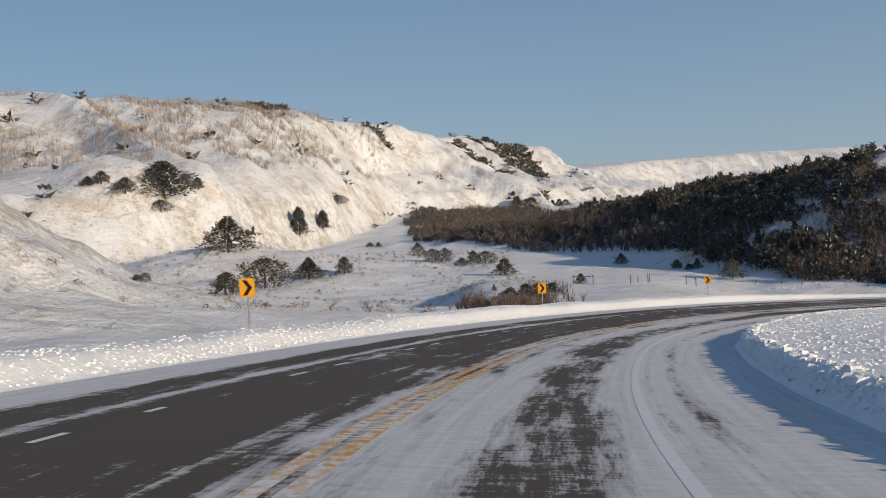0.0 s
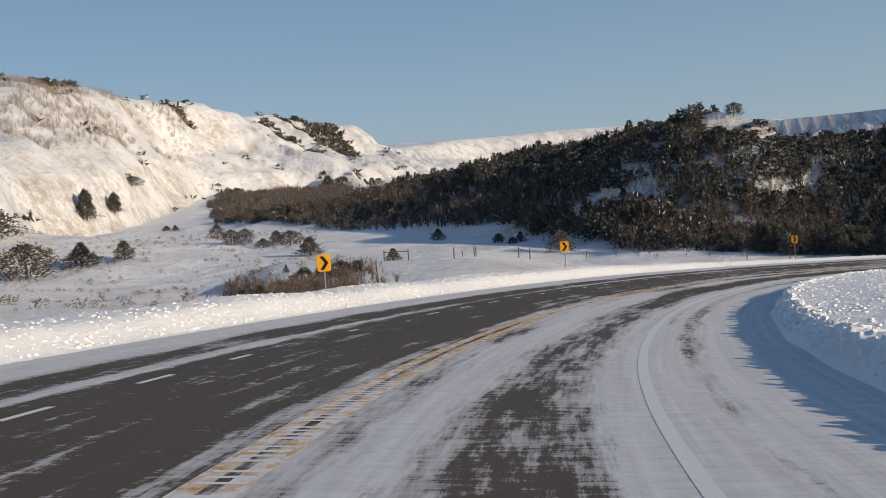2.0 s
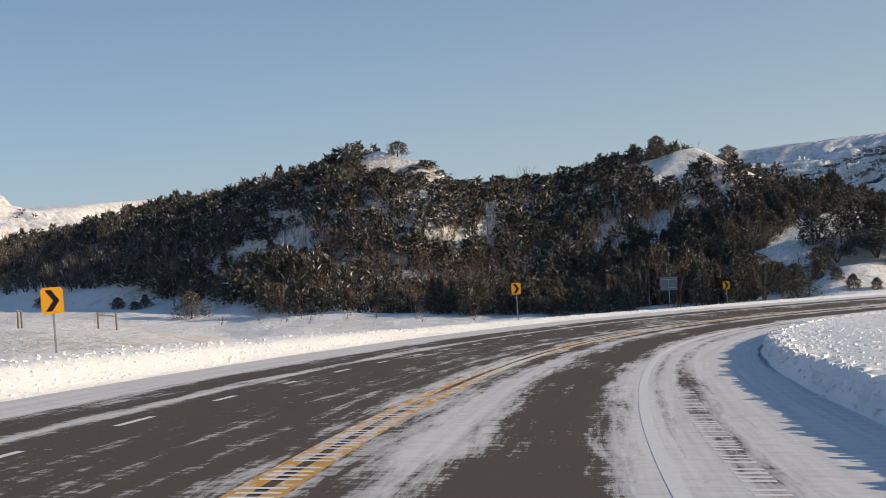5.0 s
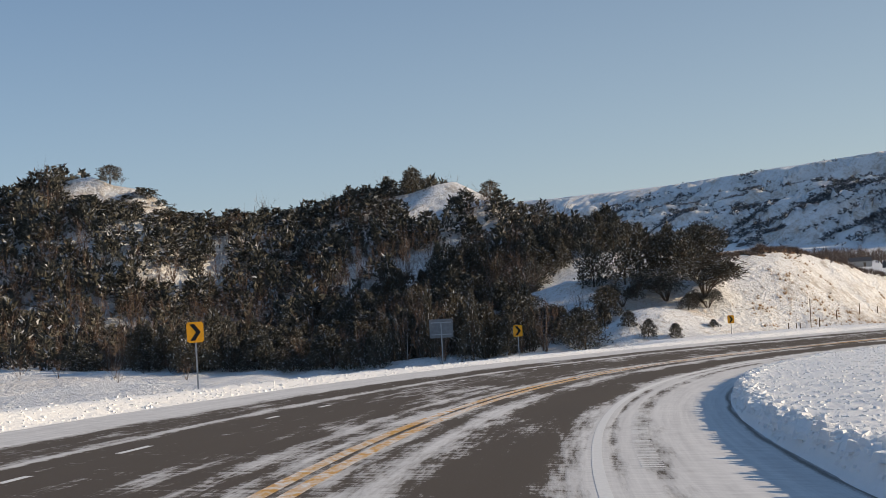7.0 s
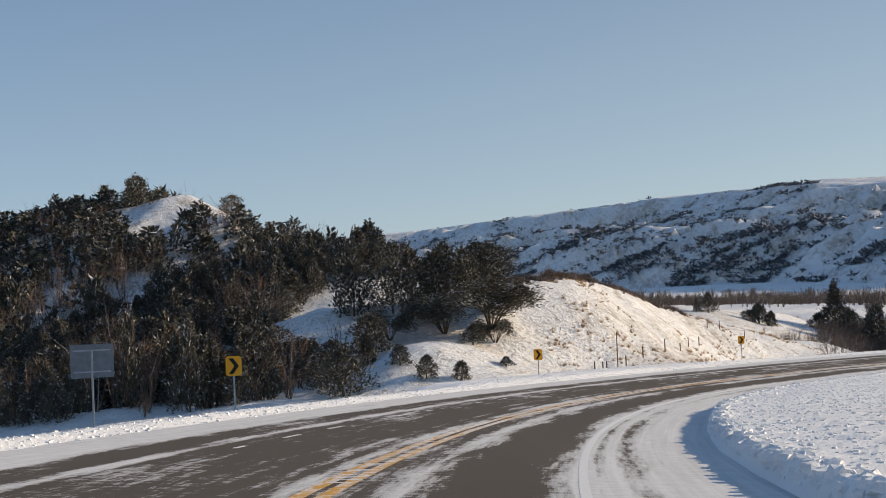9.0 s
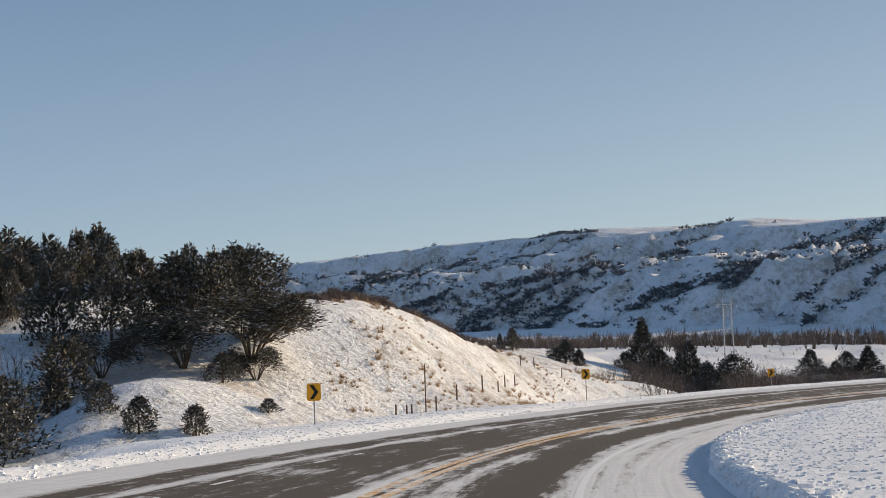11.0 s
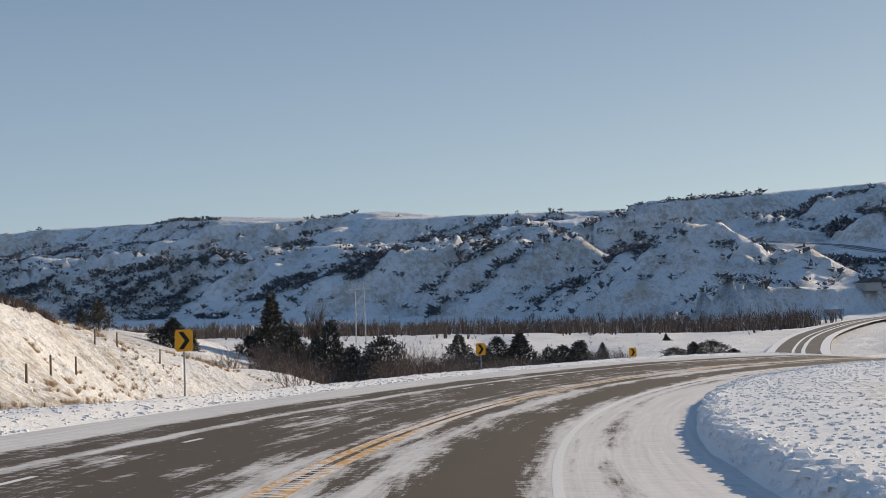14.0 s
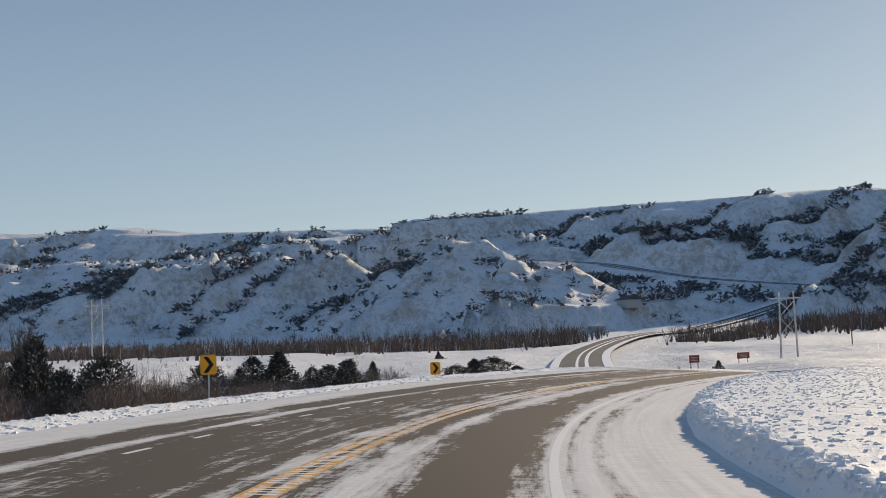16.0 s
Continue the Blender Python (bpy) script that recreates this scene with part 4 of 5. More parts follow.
dens = np.where((wx > 70) & (wx < 140) & (wy > 200) & (wy < 316) & (opening < 0.60), 0.98, dens)
dens = np.where(wy > 560, dens * 0.45, dens)
dens = np.where((wx > 118) & (wy < 199), dens * 0.35, dens)
dens = np.where((wx > 121) & (wy < 190), 0.0, dens)
lit_knoll = along_line(wx, wy, KNOLL[1:])[0] < 20
bare_peak = (along_line(wx, wy, [(112, 298, 0), (121, 296, 0), (130, 297, 0)])[0] < 6.5) | (along_line(wx, wy, [(162, 262, 0), (172, 260, 0), (178, 256, 0)])[0] < 9)
lit_knoll |= (wz > 14) | ((wy > 330) & (wz > 9)) | (band & ~near_hill & (wz > 3))
pick = (near_hill | band) & (inside | (wx > 90)) & (wv > 12.5) & ~lit_knoll & ~bare_peak & (prng.uniform(0, 1, wx.size) < dens)
wood = np.stack([wx, wy, wz, np.clip(prng.normal(3.4, 0.8, wx.size) * (1 + 0.9 * value_noise(wx / 14, wy / 14, 83)) * np.where(wy > 400, 0.6 + 0.4 * step(0, 20, from_foot), 1.0), 1.0, 6.5), np.clip(prng.normal(3.4, 0.7, wx.size), 1.8, 5.0)], -1)[pick]
low_edge = along_line(wood[:, 0], wood[:, 1], [(114, 292, 0), (138, 288, 0)])[0] < 11
wood[low_edge, 3] *= 0.5
leafless = ((wood[:, 2] < -9) & (wood[:, 1] > 235) & (prng.uniform(0, 1, len(wood)) < np.where(wood[:, 1] > 340, 0.72, 0.35))) | (prng.uniform(0, 1, len(wood)) < 0.14)
brush, green = wood[leafless], wood[~leafless]
order = np.argsort(np.hypot(green[:, 0] - 110, green[:, 1] - 165))
for x, y, z, h, w in green[order[:280]]:
    stand(FIRS[int(prng.integers(0, len(FIRS)))], x, y, h * 1.1, w, 0.1)
LOW = [crown_mesh(np.random.default_rng(140 + k), 230, 0.135, s, 0.45, c) for k, (s, c) in enumerate(((0.42, 0.8), (0.5, 0.3), (0.55, 0.1), (0.46, 0.5)))]
TWIGS = [twig_mesh(np.random.default_rng(150 + k), 9, 7, 0.5, 0.012) for k in range(4)]
THICK = [twig_mesh(np.random.default_rng(155 + k), 11, 8, 0.55, 0.024) for k in range(4)]
BUSHY = [twig_mesh(np.random.default_rng(210 + k), 11, 12, 0.75, 0.008) for k in range(5)]
scatter("juniper_woods", LOW, green[order[280:]], MAT_JUNIPER, prng, "dense dark juniper woods on the shaded slope", "woods")
brush[:, 3] *= 1.35
deep = brush[:, 1] > 330
scatter("bare_woods", THICK, brush[deep], MAT_BRUSH, prng, "leafless brown cottonwoods filling the valley floor", "woods")
scatter("bare_woods", BUSHY, brush[~deep], MAT_BRUSH, prng, "leafless brown brush along the foot of the hill", "woods")
# brush under the trees
under = wood[(prng.uniform(0, 1, len(wood)) < 0.7) & (wood[:, 1] < 380)].copy()
under[:, 0] += prng.uniform(-2, 2, len(under))
under[:, 1] += prng.uniform(-2, 2, len(under))
under[:, 3:] *= 0.5
scatter("underbrush", THICK, under, MAT_BRUSH, prng, "bare undergrowth between the junipers", "brush")

# ---- bluff: junipers in its gullies ----
TINY = [crown_mesh(np.random.default_rng(160 + k), 11, 0.52, 0.55, 0.4) for k in range(5)]
bx, by = prng.uniform(650, 1750, 330000), prng.uniform(-480, 1500, 330000)
bt, bs, bside = badland(bx, by, BLUFF, *BLUFF_SHAPE)[1:]
patchy = fbm(bx / 55, by / 55, 4, 91)
bd, _, brun = along_line(bx, by, BLUFF)
stripe = value_noise((brun + 0.9 * bd + 18 * fbm(bx / 60, by / 60, 3, 92)) / 34, bd / 160, 93)
want = (bt > 0.05) & (bt < 0.90) & (0.55 * bside + 0.5 * stripe + 0.6 * patchy - 0.10 * bs > np.where(bt < 0.68, 0.0, 0.16)) & (prng.uniform(0, 1, len(bx)) < np.clip(1.25 - bt, 0.3, 1)) & ~behind(bx, by, BLUFF)
want |= (bt > 0.06) & (bt < 0.6) & (prng.uniform(0, 1, len(bx)) < 0.05) & ~behind(bx, by, BLUFF)
dr, dz, _ = along_line(bx, by, FAR_ROAD)
want |= (dz > -18) & (dr < 75) & ((patchy > 0.12) | (prng.uniform(0, 1, len(bx)) < 0.06)) & ~behind(bx, by, BLUFF)
want &= dr > np.where(dz > -12, 36, 15)
bx, by = bx[want][:62000], by[want][:62000]
bh = prng.uniform(1.6, 4.8, len(bx))
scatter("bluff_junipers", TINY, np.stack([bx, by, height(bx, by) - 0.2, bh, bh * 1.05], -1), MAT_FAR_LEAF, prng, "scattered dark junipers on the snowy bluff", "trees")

# ---- mesa: frosted brush in the upper gullies, junipers along the far crest ----
mx, my = prng.uniform(-420, 180, 60000), prng.uniform(300, 1750, 60000)
mt, ms, mside = badland(mx, my, MESA, *MESA_SHAPE)[1:]
mp = fbm(mx / 60, my / 60, 4, 95)
front = ~behind(mx, my, MESA)
frost = front & (mt > 0.50) & (mt < 0.92) & (mp > -0.10) & (mx < -80)
fx, fy = mx[frost][:4500], my[frost][:4500]
fh = prng.uniform(2.4, 5.6, len(fx))
scatter("frosted_brush", TWIGS, np.stack([fx, fy, height(fx, fy) - 0.1, fh, fh * 1.2], -1), MAT_FROST, prng, "frosted bare brush below the mesa rim", "brush")
dark = front & (((mt > 0.80) & (mx > -180) & (mx < 110) & (mp > 0.27)) | ((mt > 0.42) & (mx > -20) & (mx < 85) & (my > 1200) & (mp > -0.05)) | ((mt > 0.05) & (prng.uniform(0, 1, len(mx)) < 0.007)))
dx, dy = mx[dark][:2600], my[dark][:2600]
dh = prng.uniform(2.0, 5.5, len(dx))
scatter("mesa_junipers", TINY, np.stack([dx, dy, height(dx, dy) - 0.1, dh, dh * 1.1], -1), MAT_JUNIPER, prng, "small dark junipers dotted over the sunny slope", "trees")

# ---- river bottom: a belt of leafless cottonwoods and willows ----
WILLOW = [twig_mesh(np.random.default_rng(200 + k), 7, 4, 0.55, 0.035) for k in range(4)]
ry = prng.uniform(-420, 900, 9000)
rx = 560 + 0.35 * (ry - 100) + prng.normal(0, 34, 9000)
keep = along_line(rx, ry, FAR_ROAD)[0] > 18
rx, ry = rx[keep], ry[keep]
rh = prng.uniform(3.2, 7.2, len(rx)) * (1 + 0.5 * value_noise(rx / 30, ry / 30, 96))
scatter("river_woods", WILLOW, np.stack([rx, ry, height(rx, ry) - 0.2, rh, rh * 0.9], -1), MAT_BRUSH, prng, "leafless grey brush belt along the river", "woods")
# sparse shrubs over the valley floor
sx, sy = prng.uniform(215, 640, 900), prng.uniform(-60, 420, 900)
keep = (along_line(sx, sy, FAR_ROAD)[0] > 13) & (fbm(sx / 40, sy / 40, 3, 97) > 0.05) & (nearest(sx, sy)[0] > 13)
sx, sy = sx[keep], sy[keep]
sh = prng.uniform(0.4, 1.6, len(sx))
scatter("valley_shrubs", TWIGS, np.stack([sx, sy, height(sx, sy), sh, sh * 1.4], -1), MAT_BRUSH, prng, "low bare shrubs in the snowy valley", "shrubs")

# gully beyond the knoll, full of bare brush
hx, hy = prng.uniform(225, 365, 4000), prng.uniform(150, 215, 4000)
keep = (nearest(hx, hy)[0] > 15) & (fbm(hx / 16, hy / 16, 3, 98) > -0.06) & (height(hx, hy) < -24.5) & (along_line(hx, hy, [(230, 200, 0), (290, 196, 0), (350, 172, 0)])[0] < 22) & (along_line(hx, hy, FAR_ROAD)[0] > 16)
hx, hy = hx[keep], hy[keep]
hh = prng.uniform(1.4, 4.8, len(hx)) * np.where(hx > 305, 0.6, 1.0)
scatter("gully_brush", BUSHY, np.stack([hx, hy, height(hx, hy), hh, hh], -1), MAT_BRUSH, prng, "tangled bare brush in the roadside gully", "brush")
# creek brush behind the signs
cu = prng.uniform(0, 1, 260)
cx, cy = -0.3 + (10.6) * cu + prng.normal(0, 2.0, 260), 116.9 + (42.7) * cu + prng.normal(0, 2.5, 260)
keep = nearest(cx, cy)[0] > 13
cx, cy = cx[keep], cy[keep]
ch = prng.uniform(0.7, 2.0, len(cx))
scatter("creek_brush", THICK, np.stack([cx, cy, height(cx, cy), ch, ch], -1), MAT_BRUSH, prng, "bare brown brush lining the creek", "brush")
flat = np.array([(68.5, 238, 2.2), (71.5, 240, 2.6), (73, 236, 1.8), (66, 244, 2.0), (70, 232, 1.6), (76, 232, 2.4), (79, 228, 2.2), (84, 224, 2.0), (62, 252, 1.8), (82, 218, 1.6), (88, 214, 1.8)])
scatter("flat_shrubs", BUSHY, np.stack([flat[:, 0], flat[:, 1], height(flat[:, 0], flat[:, 1]), flat[:, 2], flat[:, 2] * 1.1], -1), MAT_BRUSH, prng, "bare upright shrubs on the snowy creek flat", "shrubs")
bare = bare_tree(np.random.default_rng(170))
bare.matrix_basis = Matrix.Translation((303, 204, ground_z(303, 204))) @ Matrix.Diagonal((8.5, 8.5, 11.5, 1))
for x, y, h in ((284, 199.5, 5.6), (274, 192, 4.6), (281, 191, 5.2), (288, 201, 5.5)):
    c = copy_thing(bare, Matrix())
    c.matrix_basis = Matrix.Translation((x, y, ground_z(x, y))) @ Matrix.Rotation(x, 4, "Z") @ Matrix.Diagonal((h, h, h, 1))

# ---- dry grass and sage ----
TUFT = [tuft_mesh(np.random.default_rng(180 + k), 80, 0.95) for k in range(4)]
kx, ky = prng.uniform(140, 232, 4200), prng.uniform(172, 205, 4200)
keep = (nearest(kx, ky)[0] > 12.5) & (fbm(kx / 7, ky / 7, 3, 99) > 0.02)
kx, ky = kx[keep], ky[keep]
crest = along_line(kx, ky, KNOLL)[0] < 4
kh = prng.uniform(0.10, 0.62, len(kx)) * prng.uniform(0.4, 1.0, len(kx)) * np.where(crest, 1.3, 1.0)
scatter("grass_tufts", TUFT, np.stack([kx, ky, height(kx, ky) - 0.03, kh, kh * 1.3], -1), MAT_GRASS, prng, "tan dry grass tufts poking through snow", "grass")
gu = prng.uniform(0.0, 1.0, 420)
gline = np.array([(150, 195), (158, 193.2), (167, 195.6), (177, 197), (188, 198.4), (204, 198.8)], float)
gpos = gu * (len(gline) - 1)
gi = np.clip(gpos.astype(int), 0, len(gline) - 2)
gp = gline[gi] + (gline[gi + 1] - gline[gi]) * (gpos - gi)[:, None] + prng.normal(0, 0.8, (420, 2))
gh = prng.uniform(0.35, 0.9, 420)
scatter("crest_grass", TUFT, np.stack([gp[:, 0], gp[:, 1], height(gp[:, 0], gp[:, 1]) - 0.05, gh, gh * 1.4], -1), MAT_BRUSH, prng, "reddish brown grass along the crest of the knoll", "grass")
# a broken edge of red-brown earth under the crest's turf
scarp_line, scarp_s = resample(np.array([(161, 193.6, 0), (167, 195.4, 0), (174, 196.4, 0), (181, 197.4, 0), (188, 198.4, 0), (195, 198.6, 0)], float), 0.35)
low = 0.35 + 0.9 * np.clip(value_noise(scarp_s / 2.3, 0 * scarp_s, 121) + 0.35, 0.05, 1) * step(0, 5, scarp_s) * step(34, 26, scarp_s)
scarp_rows = []
for k, (reach_k, lift_k) in enumerate(((0.25, 0.10), (0.0, 0.16), (-0.16, 0.02), (-0.5, 0.04), (-1.0, 0.03))):
    yy = scarp_line[:, 1] + np.where(reach_k < 0, reach_k * low * 1.3, reach_k) + 0.12 * value_noise(scarp_s * 2.1, 0 * scarp_s + k, 122)
    scarp_rows.append(np.stack([scarp_line[:, 0], yy, height(scarp_line[:, 0], yy) + lift_k + 0.05 * value_noise(scarp_s * 3.0, 0 * scarp_s + k, 123)], -1))
MAT_EARTH = plain("red_brown_earth", (0.17, 0.095, 0.055), 0.95, 0, 0.55, 1.6)
scarp = mesh_object("earth_scarp", np.stack(scarp_rows, 1).reshape(-1, 3), grid_faces(len(scarp_line), 5), MAT_EARTH)
tagged(scarp, "broken edge of red-brown earth under the knoll's turf", "earth bank", kind="structure")
lx, ly = prng.uniform(-170, 40, 14000), prng.uniform(40, 480, 14000)
keep = (nearest(lx, ly)[0] > 13) & (fbm(lx / 22, ly / 22, 3, 101) > -0.12) & (lx < 12)
lx, ly = lx[keep], ly[keep]
lh = prng.uniform(0.12, 0.5, len(lx)) * np.clip(0.4 + np.hypot(lx, ly - 20) / 200, 0.4, 1)
scatter("sage_tufts", [tuft_mesh(np.random.default_rng(184 + k), 30, 0.95) for k in range(4)], np.stack([lx, ly, height(lx, ly) - 0.03, lh, lh * 1.5], -1), MAT_GRASS, prng, "sparse dry grass and sage on the slope", "grass")
sage = prng.uniform(0, 1, len(lx)) < 0.17
scatter("sagebrush", [crown_mesh(np.random.default_rng(190 + k), 90, 0.13, 0.6, 0.5) for k in range(3)], np.stack([lx, ly, height(lx, ly) - 0.05, lh * 1.9, lh * 2.2], -1)[sage], MAT_BRUSH, prng, "low grey-brown sagebrush in the snow", "shrubs")

# ---- far leg of the highway ----
far_line, far_s = resample(spline(np.array(FAR_ROAD, float), 12), 3.0)
ft = np.gradient(far_line[:, :2], axis=0)
ft /= np.linalg.norm(ft, axis=1, keepdims=True)
fl = np.stack([-ft[:, 1], ft[:, 0]], -1)
offs = np.array([-6.5, -4, 0, 4, 6.5])
FX = far_line[:, 0][:, None] + fl[:, 0][:, None] * offs
FY = far_line[:, 1][:, None] + fl[:, 1][:, None] * offs
tilt = -0.11 * step(-12, -2, far_line[:, 2])[:, None]
FZ = far_line[:, 2][:, None] + 0.30 + tilt * offs
MAT_FAR = plain("far_asphalt", (0.085, 0.08, 0.078), 0.7, 0, 0.35, 0.4)
far_road = mesh_object("road", np.stack([FX.ravel(), FY.ravel(), FZ.ravel()], -1), grid_faces(len(far_line), 5), MAT_FAR, uv=np.stack([np.tile(offs, len(far_line)), np.repeat(far_s, 5)], -1), smooth=True)
tagged(far_road, "dark asphalt highway crossing the snowy valley", "road", kind="structure")
for a, b in ((-1.4, -0.6), (0.7, 1.3), (-6.4, -4.4), (4.6, 6.4)):
    o = np.array([a, b])
    q = mesh_object("snow_strip", np.stack([(far_line[:, 0][:, None] + fl[:, 0][:, None] * o).ravel(), (far_line[:, 1][:, None] + fl[:, 1][:, None] * o).ravel(), (far_line[:, 2][:, None] + 0.35 + tilt * o).ravel()], -1), grid_faces(len(far_line), 2), MAT_BANK, far_road)
    tagged(q, "strip of packed snow on the asphalt", kind="structure")


# ---- road furniture ----
def sign_back(x, y, base, toward, w=1.5, h=1.2, centre=2.5):
    top = new("road_sign")
    bm = bmesh.new()
    box(bm, 0, -0.04, (centre + 0.4) / 2 - 0.3, 0.07, 0.05, centre + 1.0, bevel=0.008)
    part("post", bm, MAT_STEEL, top, "galvanised steel post")
    bm = bmesh.new()
    box(bm, 0, 0, centre, w, 0.008, h)
    part("panel", bm, MAT_ALU, top, "plain aluminium back of the panel")
    for k in (-0.32, 0.32):
        bm = bmesh.new()
        box(bm, 0, -0.022, centre + k * h, w * 0.86, 0.03, 0.05, bevel=0.004)
        part("brace", bm, MAT_STEEL, top)
    top.matrix_world = pose(x, y, base, 0, 0, math.degrees(math.atan2(toward[1] - y, toward[0] - x)) + 90)
    return tagged(top, "grey aluminium back of a road sign in the snow bank", "road sign")


MAT_ALU = plain("aluminium_sheet", (0.22, 0.225, 0.23), 0.6, 0.2, 0.15, 5)
sign_back(79.8, 158.3, -15.6, (45, 118))


def fence_post(x, y, tall, thick, mat, name="fence_post", label="weathered wooden fence post in the snow"):
    top = new(name)
    bm = bmesh.new()
    tube(bm, (0, 0, -0.4), (0.02, 0.01, tall), thick, thick * 0.85, 7)
    part("shaft", bm, mat, top)
    bm = bmesh.new()
    tube(bm, (0.02, 0.01, tall - 0.002), (0.02, 0.01, tall + 0.05), thick * 0.95, thick * 0.3, 7)
    part("snow_cap", bm, MAT_BANK, top)
    top.matrix_world = pose(x, y, ground_z(x, y), 0, 0, x * 40)
    return tagged(top, label, "fence post", "fence posts")


for x, y, h in ((143.1, 176.2, 1.0), (145.2, 176.6, 1.0), (146.4, 176.9, 1.1), (152.2, 178.2, 1.2), (157.6, 179.3, 1.2), (165.2, 180.8, 1.3), (174, 183.5, 1.2), (183, 187, 1.2), (192, 190, 1.2), (206, 195.5, 1.2), (209, 195, 1.2), (213, 193, 1.2)):
    fence_post(x, y, h, 0.07, MAT_WOOD)
for x, y, h in ((22.6, 166.2, 1.4), (26.0, 171.8, 1.4), (26.3, 172.3, 1.4), (24.2, 170.0, 0.9), (12.3, 164.0, 1.0), (9.5, 160.0, 1.0)):
    fence_post(x, y, h, 0.08, MAT_WOOD)


def fence_brace(x0, y0, x1, y1, tall):
    """Two stout posts with a rail near their tops."""
    top = new("fence_brace")
    a, b = Vector((x0, y0, ground_z(x0, y0))), Vector((x1, y1, ground_z(x1, y1)))
    for p in (a, b):
        bm = bmesh.new()
        tube(bm, p - a + Vector((0, 0, -0.4)), p - a + Vector((0.02, 0, tall)), 0.085, 0.075, 7)
        part("post", bm, MAT_WOOD, top)
    bm = bmesh.new()
    tube(bm, Vector((0, -0.06, tall * 0.82)), b - a + Vector((0, -0.06, tall * 0.82)), 0.055, 0.05, 6)
    part("rail", bm, MAT_WOOD, top)
    top.matrix_world = Matrix.Translation(a)
    return tagged(top, "weathered wooden fence brace of two posts and a rail", "fence brace", "fence braces")


fence_brace(14.4, 170.5, 17.3, 169.2, 1.4)
fence_brace(33.0, 178.0, 34.6, 178.3, 1.5)
fence_post(149.4, 177.5, 4.1, 0.05, MAT_WOOD, "utility_pole", "slender grey wooden pole behind the fence")


def h_frame(x, y, base, tall, gap, turn):
    top = new("power_pylon")
    for s in (-1, 1):
        bm = bmesh.new()
        tube(bm, (s * gap * 0.5, 0, -1), (s * gap * 0.42, 0, tall), 0.22, 0.15, 8)
        part("pole", bm, MAT_STEEL_PALE, top)
    bm = bmesh.new()
    box(bm, 0, 0.1, tall * 0.90, gap * 2.2, 0.2, 0.28, bevel=0.03)
    part("crossarm", bm, MAT_STEEL_PALE, top)
    for z0, z1 in ((0.34, 0.60), (0.62, 0.86)):
        for s in (-1, 1):
            bm = bmesh.new()
            tube(bm, (-s * gap * 0.46, -0.12 * s, tall * z0), (s * gap * 0.44, -0.12 * s, tall * z1), 0.09, 0.09, 5)
            part("brace", bm, MAT_STEEL_PALE, top)
    for s in (-1, 0, 1):
        bm = bmesh.new()
        tube(bm, (s * gap, 0.1, tall * 0.885), (s * gap, 0.1, tall * 0.885 - 1.1), 0.10, 0.10, 6)
        part("insulator", bm, MAT_STEEL, top, "hanging string of insulators")
    top.matrix_world = pose(x, y, base, 0, 0, turn)
    return tagged(top, "grey H-frame power pylon with crossed braces in the valley", "power pylon", "power pylons")


MAT_STEEL_PALE = plain("weathered_pylon", (0.58, 0.56, 0.53), 0.75, 0, 0.25, 1)
h_frame(462, 232.2, ground_z(462, 232.2), 19.5, 3.4, 80)
h_frame(364.7, 74.7, ground_z(364.7, 74.7), 13.0, 3.2, 69)
h_frame(323, 1498, ground_z(323, 1498), 76, 9, 0)


# ---- small buildings, boards ----
def shed(x, y, base, w, d, h, roof, wall_mat, roof_mat, turn, label):
    top = new("shed")
    bm = bmesh.new()
    box(bm, 0, 0, h / 2 - 0.5, w, d, h + 1.0)
    part("wall", bm, wall_mat, top)
    bm = bmesh.new()
    pts = [(-w / 2 - 0.4, -d / 2 - 0.4, h), (w / 2 + 0.4, -d / 2 - 0.4, h), (w / 2 + 0.4, d / 2 + 0.4, h), (-w / 2 - 0.4, d / 2 + 0.4, h), (-w / 2 - 0.4, 0, h + roof), (w / 2 + 0.4, 0, h + roof)]
    vs = [bm.verts.new(p) for p in pts]
    for q in ((0, 1, 5, 4), (2, 3, 4, 5), (0, 4, 3), (1, 2, 5), (0, 3, 2, 1)):
        bm.faces.new([vs[i] for i in q])
    part("roof", bm, roof_mat, top)
    bm = bmesh.new()
    box(bm, w * 0.15, -d / 2 - 0.03, 1.1, 1.2, 0.06, 2.2, bevel=0.01)
    part("door", bm, MAT_WOOD, top)
    top.matrix_world = pose(x, y, base, 0, 0, turn)
    return tagged(top, label, "building")


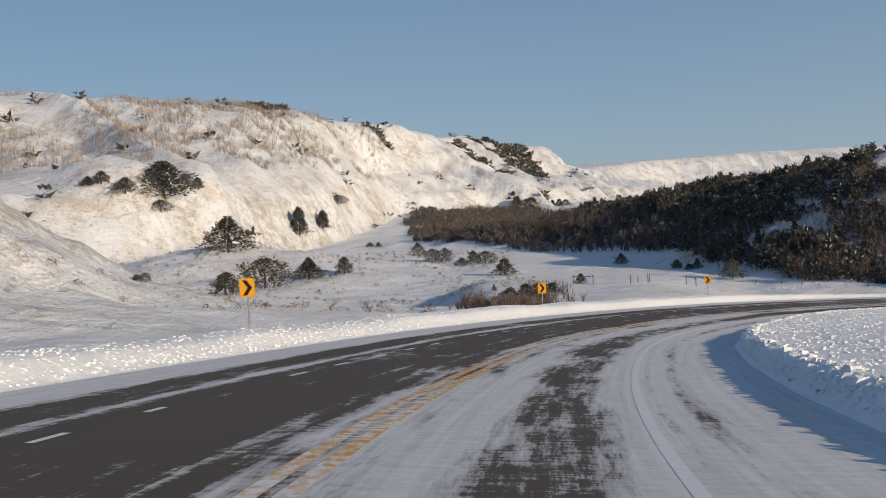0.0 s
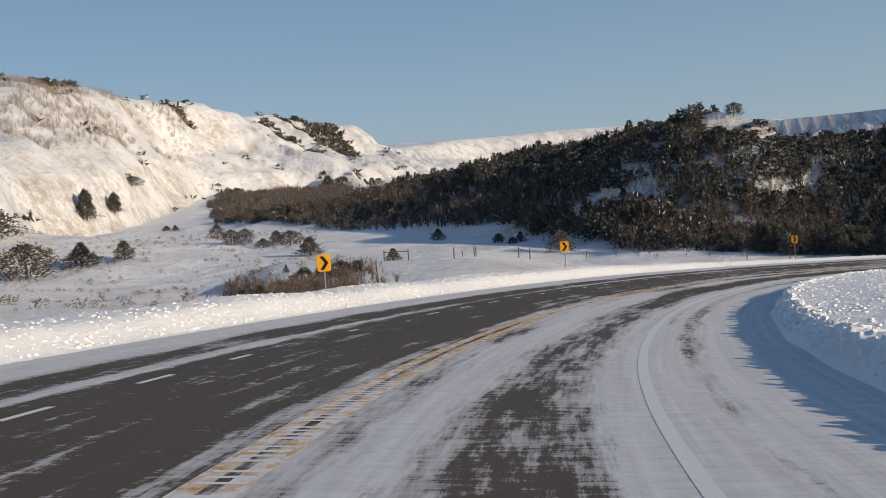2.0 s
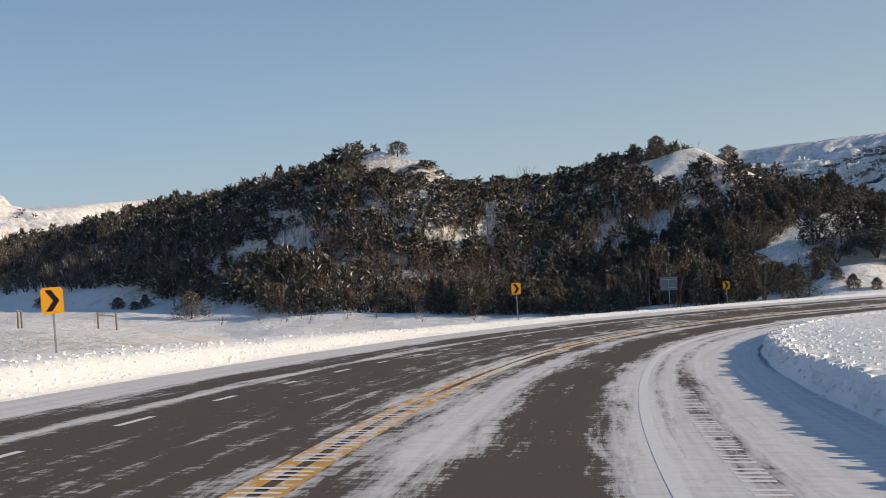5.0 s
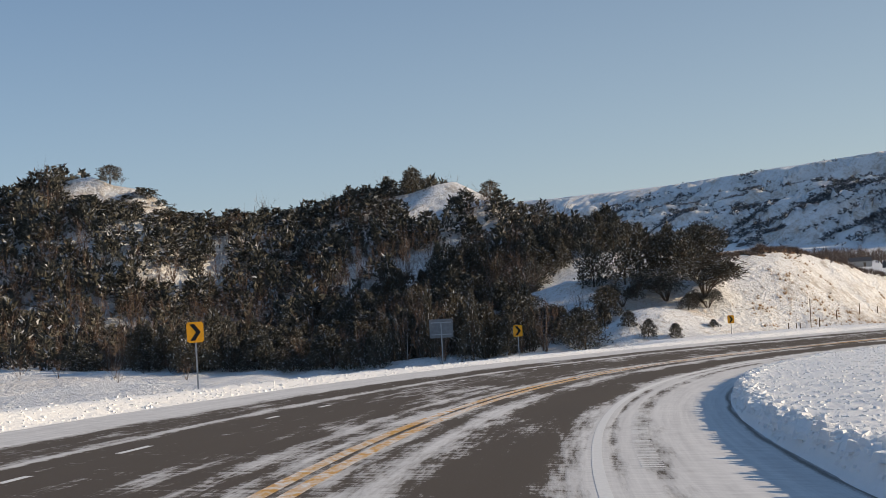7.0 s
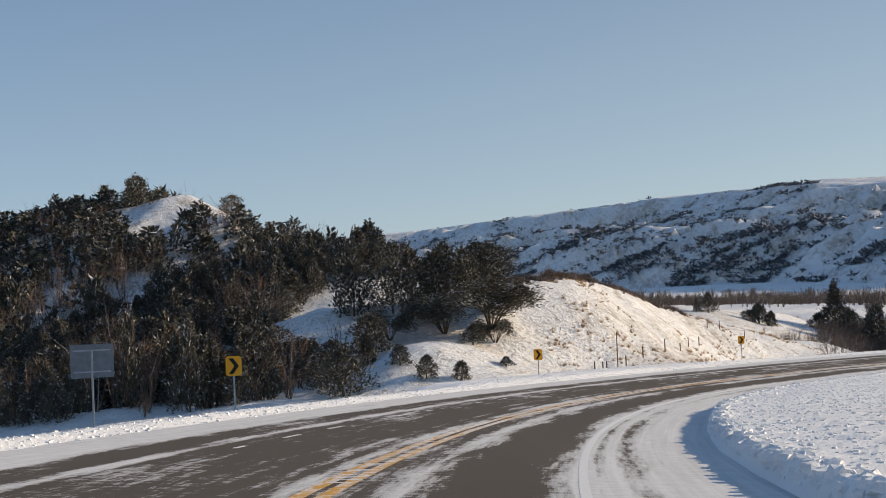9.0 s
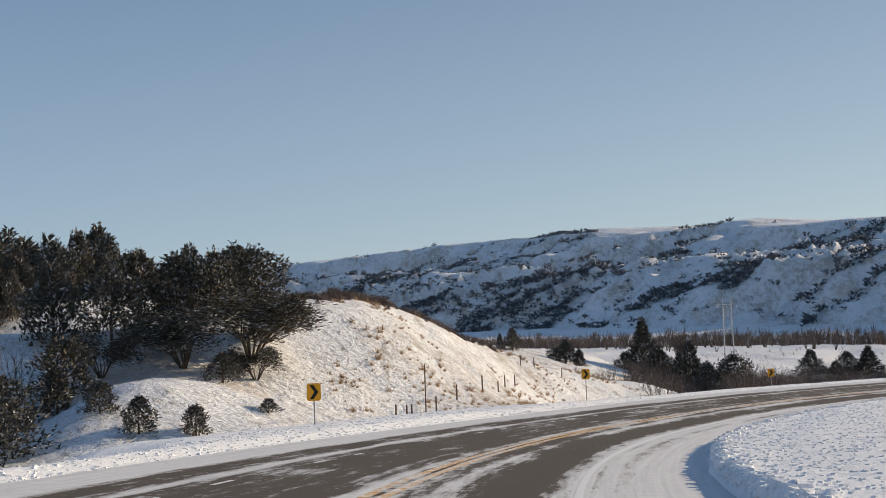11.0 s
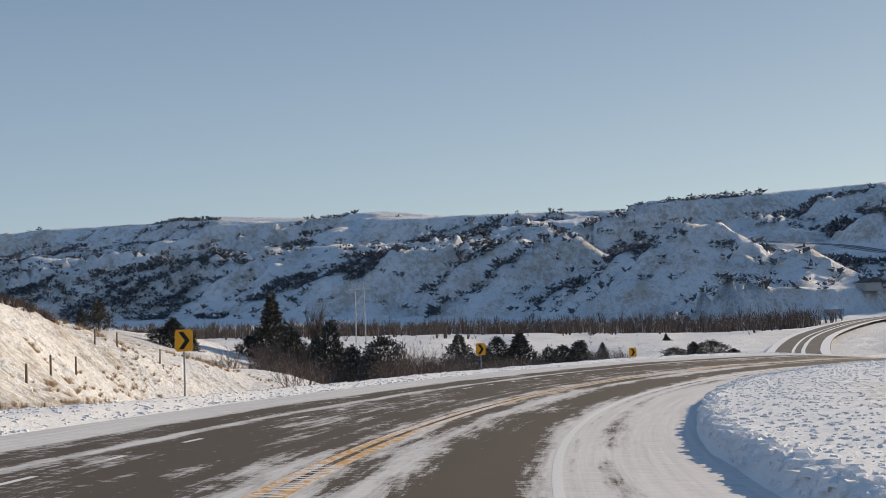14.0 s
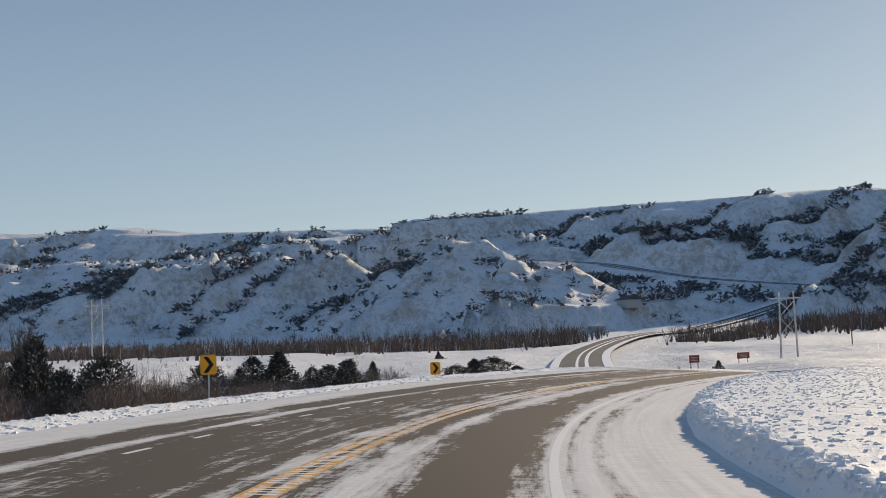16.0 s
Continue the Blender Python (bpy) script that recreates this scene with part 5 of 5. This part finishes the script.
MAT_RED = plain("red_paint", (0.26, 0.055, 0.035), 0.7, 0, 0.25, 2)
MAT_DARK = plain("dark_siding", (0.075, 0.075, 0.08), 0.7, 0, 0.3, 2)
MAT_PALE = plain("pale_siding", (0.42, 0.40, 0.37), 0.8, 0, 0.2, 2)
shed(512.8, 373.3, ground_z(512.8, 373.3), 9, 6, 2.6, 1.6, MAT_DARK, MAT_DARK, -35, "dark weathered shed on the snowy valley floor")
shed(557.4, 437.7, ground_z(557.4, 437.7), 10, 6, 2.6, 1.4, MAT_RED, MAT_RED, -50, "low red barn on the snowy valley floor")
shed(549.4, 412.7, ground_z(549.4, 412.7), 10, 7, 2.8, 2.0, MAT_PALE, MAT_DARK, -50, "grey ranch house with a dark roof")
shed(690, 30, ground_z(690, 30), 12, 8, 3, 2.2, MAT_PALE, MAT_DARK, 10, "ranch building with a dark roof among bare trees")
shed(672, 52, ground_z(672, 52), 9, 6, 2.6, 1.8, MAT_PALE, MAT_BANK, 20, "pale ranch building with a snowy roof")


def board(x, y, w, h, centre, turn):
    top = new("notice_board")
    for s in (-1, 1):
        bm = bmesh.new()
        box(bm, s * w * 0.36, 0.06, centre / 2 - 0.3, 0.10, 0.10, centre + 0.6 + h * 0.4, bevel=0.01)
        part("post", bm, MAT_WOOD, top)
    bm = bmesh.new()
    box(bm, 0, 0, centre, w, 0.05, h, bevel=0.01)
    panel = part("panel", bm, MAT_RED, top, "red painted panel")
    for k, l in ((0.22, 0.7), (0.0, 0.55), (-0.22, 0.62)):
        bm = bmesh.new()
        box(bm, 0, -0.03, centre + k * h, w * l, 0.01, h * 0.09)
        part("text_bar", bm, MAT_PALE, panel)
    top.matrix_world = pose(x, y, ground_z(x, y), 0, 0, turn)
    return tagged(top, "red roadside notice board on two wooden posts", "notice board", "notice boards")


board(341.8, 100.5, 2.0, 1.3, 2.0, -75)
board(348.7, 89.4, 2.6, 1.1, 1.6, -75)
bm = bmesh.new()
box(bm, 0, 0, 0.35, 1.5, 0.7, 0.7, bevel=0.06)
crate = new("equipment_box")
part("body", bm, MAT_DARK, crate)
bm = bmesh.new()
box(bm, 0, 0, 0.74, 1.56, 0.76, 0.07, bevel=0.02)
part("lid", bm, MAT_BANK, crate, "snow-covered lid")
crate.matrix_world = pose(297.8, 132.6, ground_z(297.8, 132.6), 0, 0, 20)
tagged(crate, "dark equipment box beside the road", "equipment box")
fence_post(387.7, 51.7, 5.5, 0.13, MAT_WOOD, "utility_pole", "short wooden utility pole in the field")
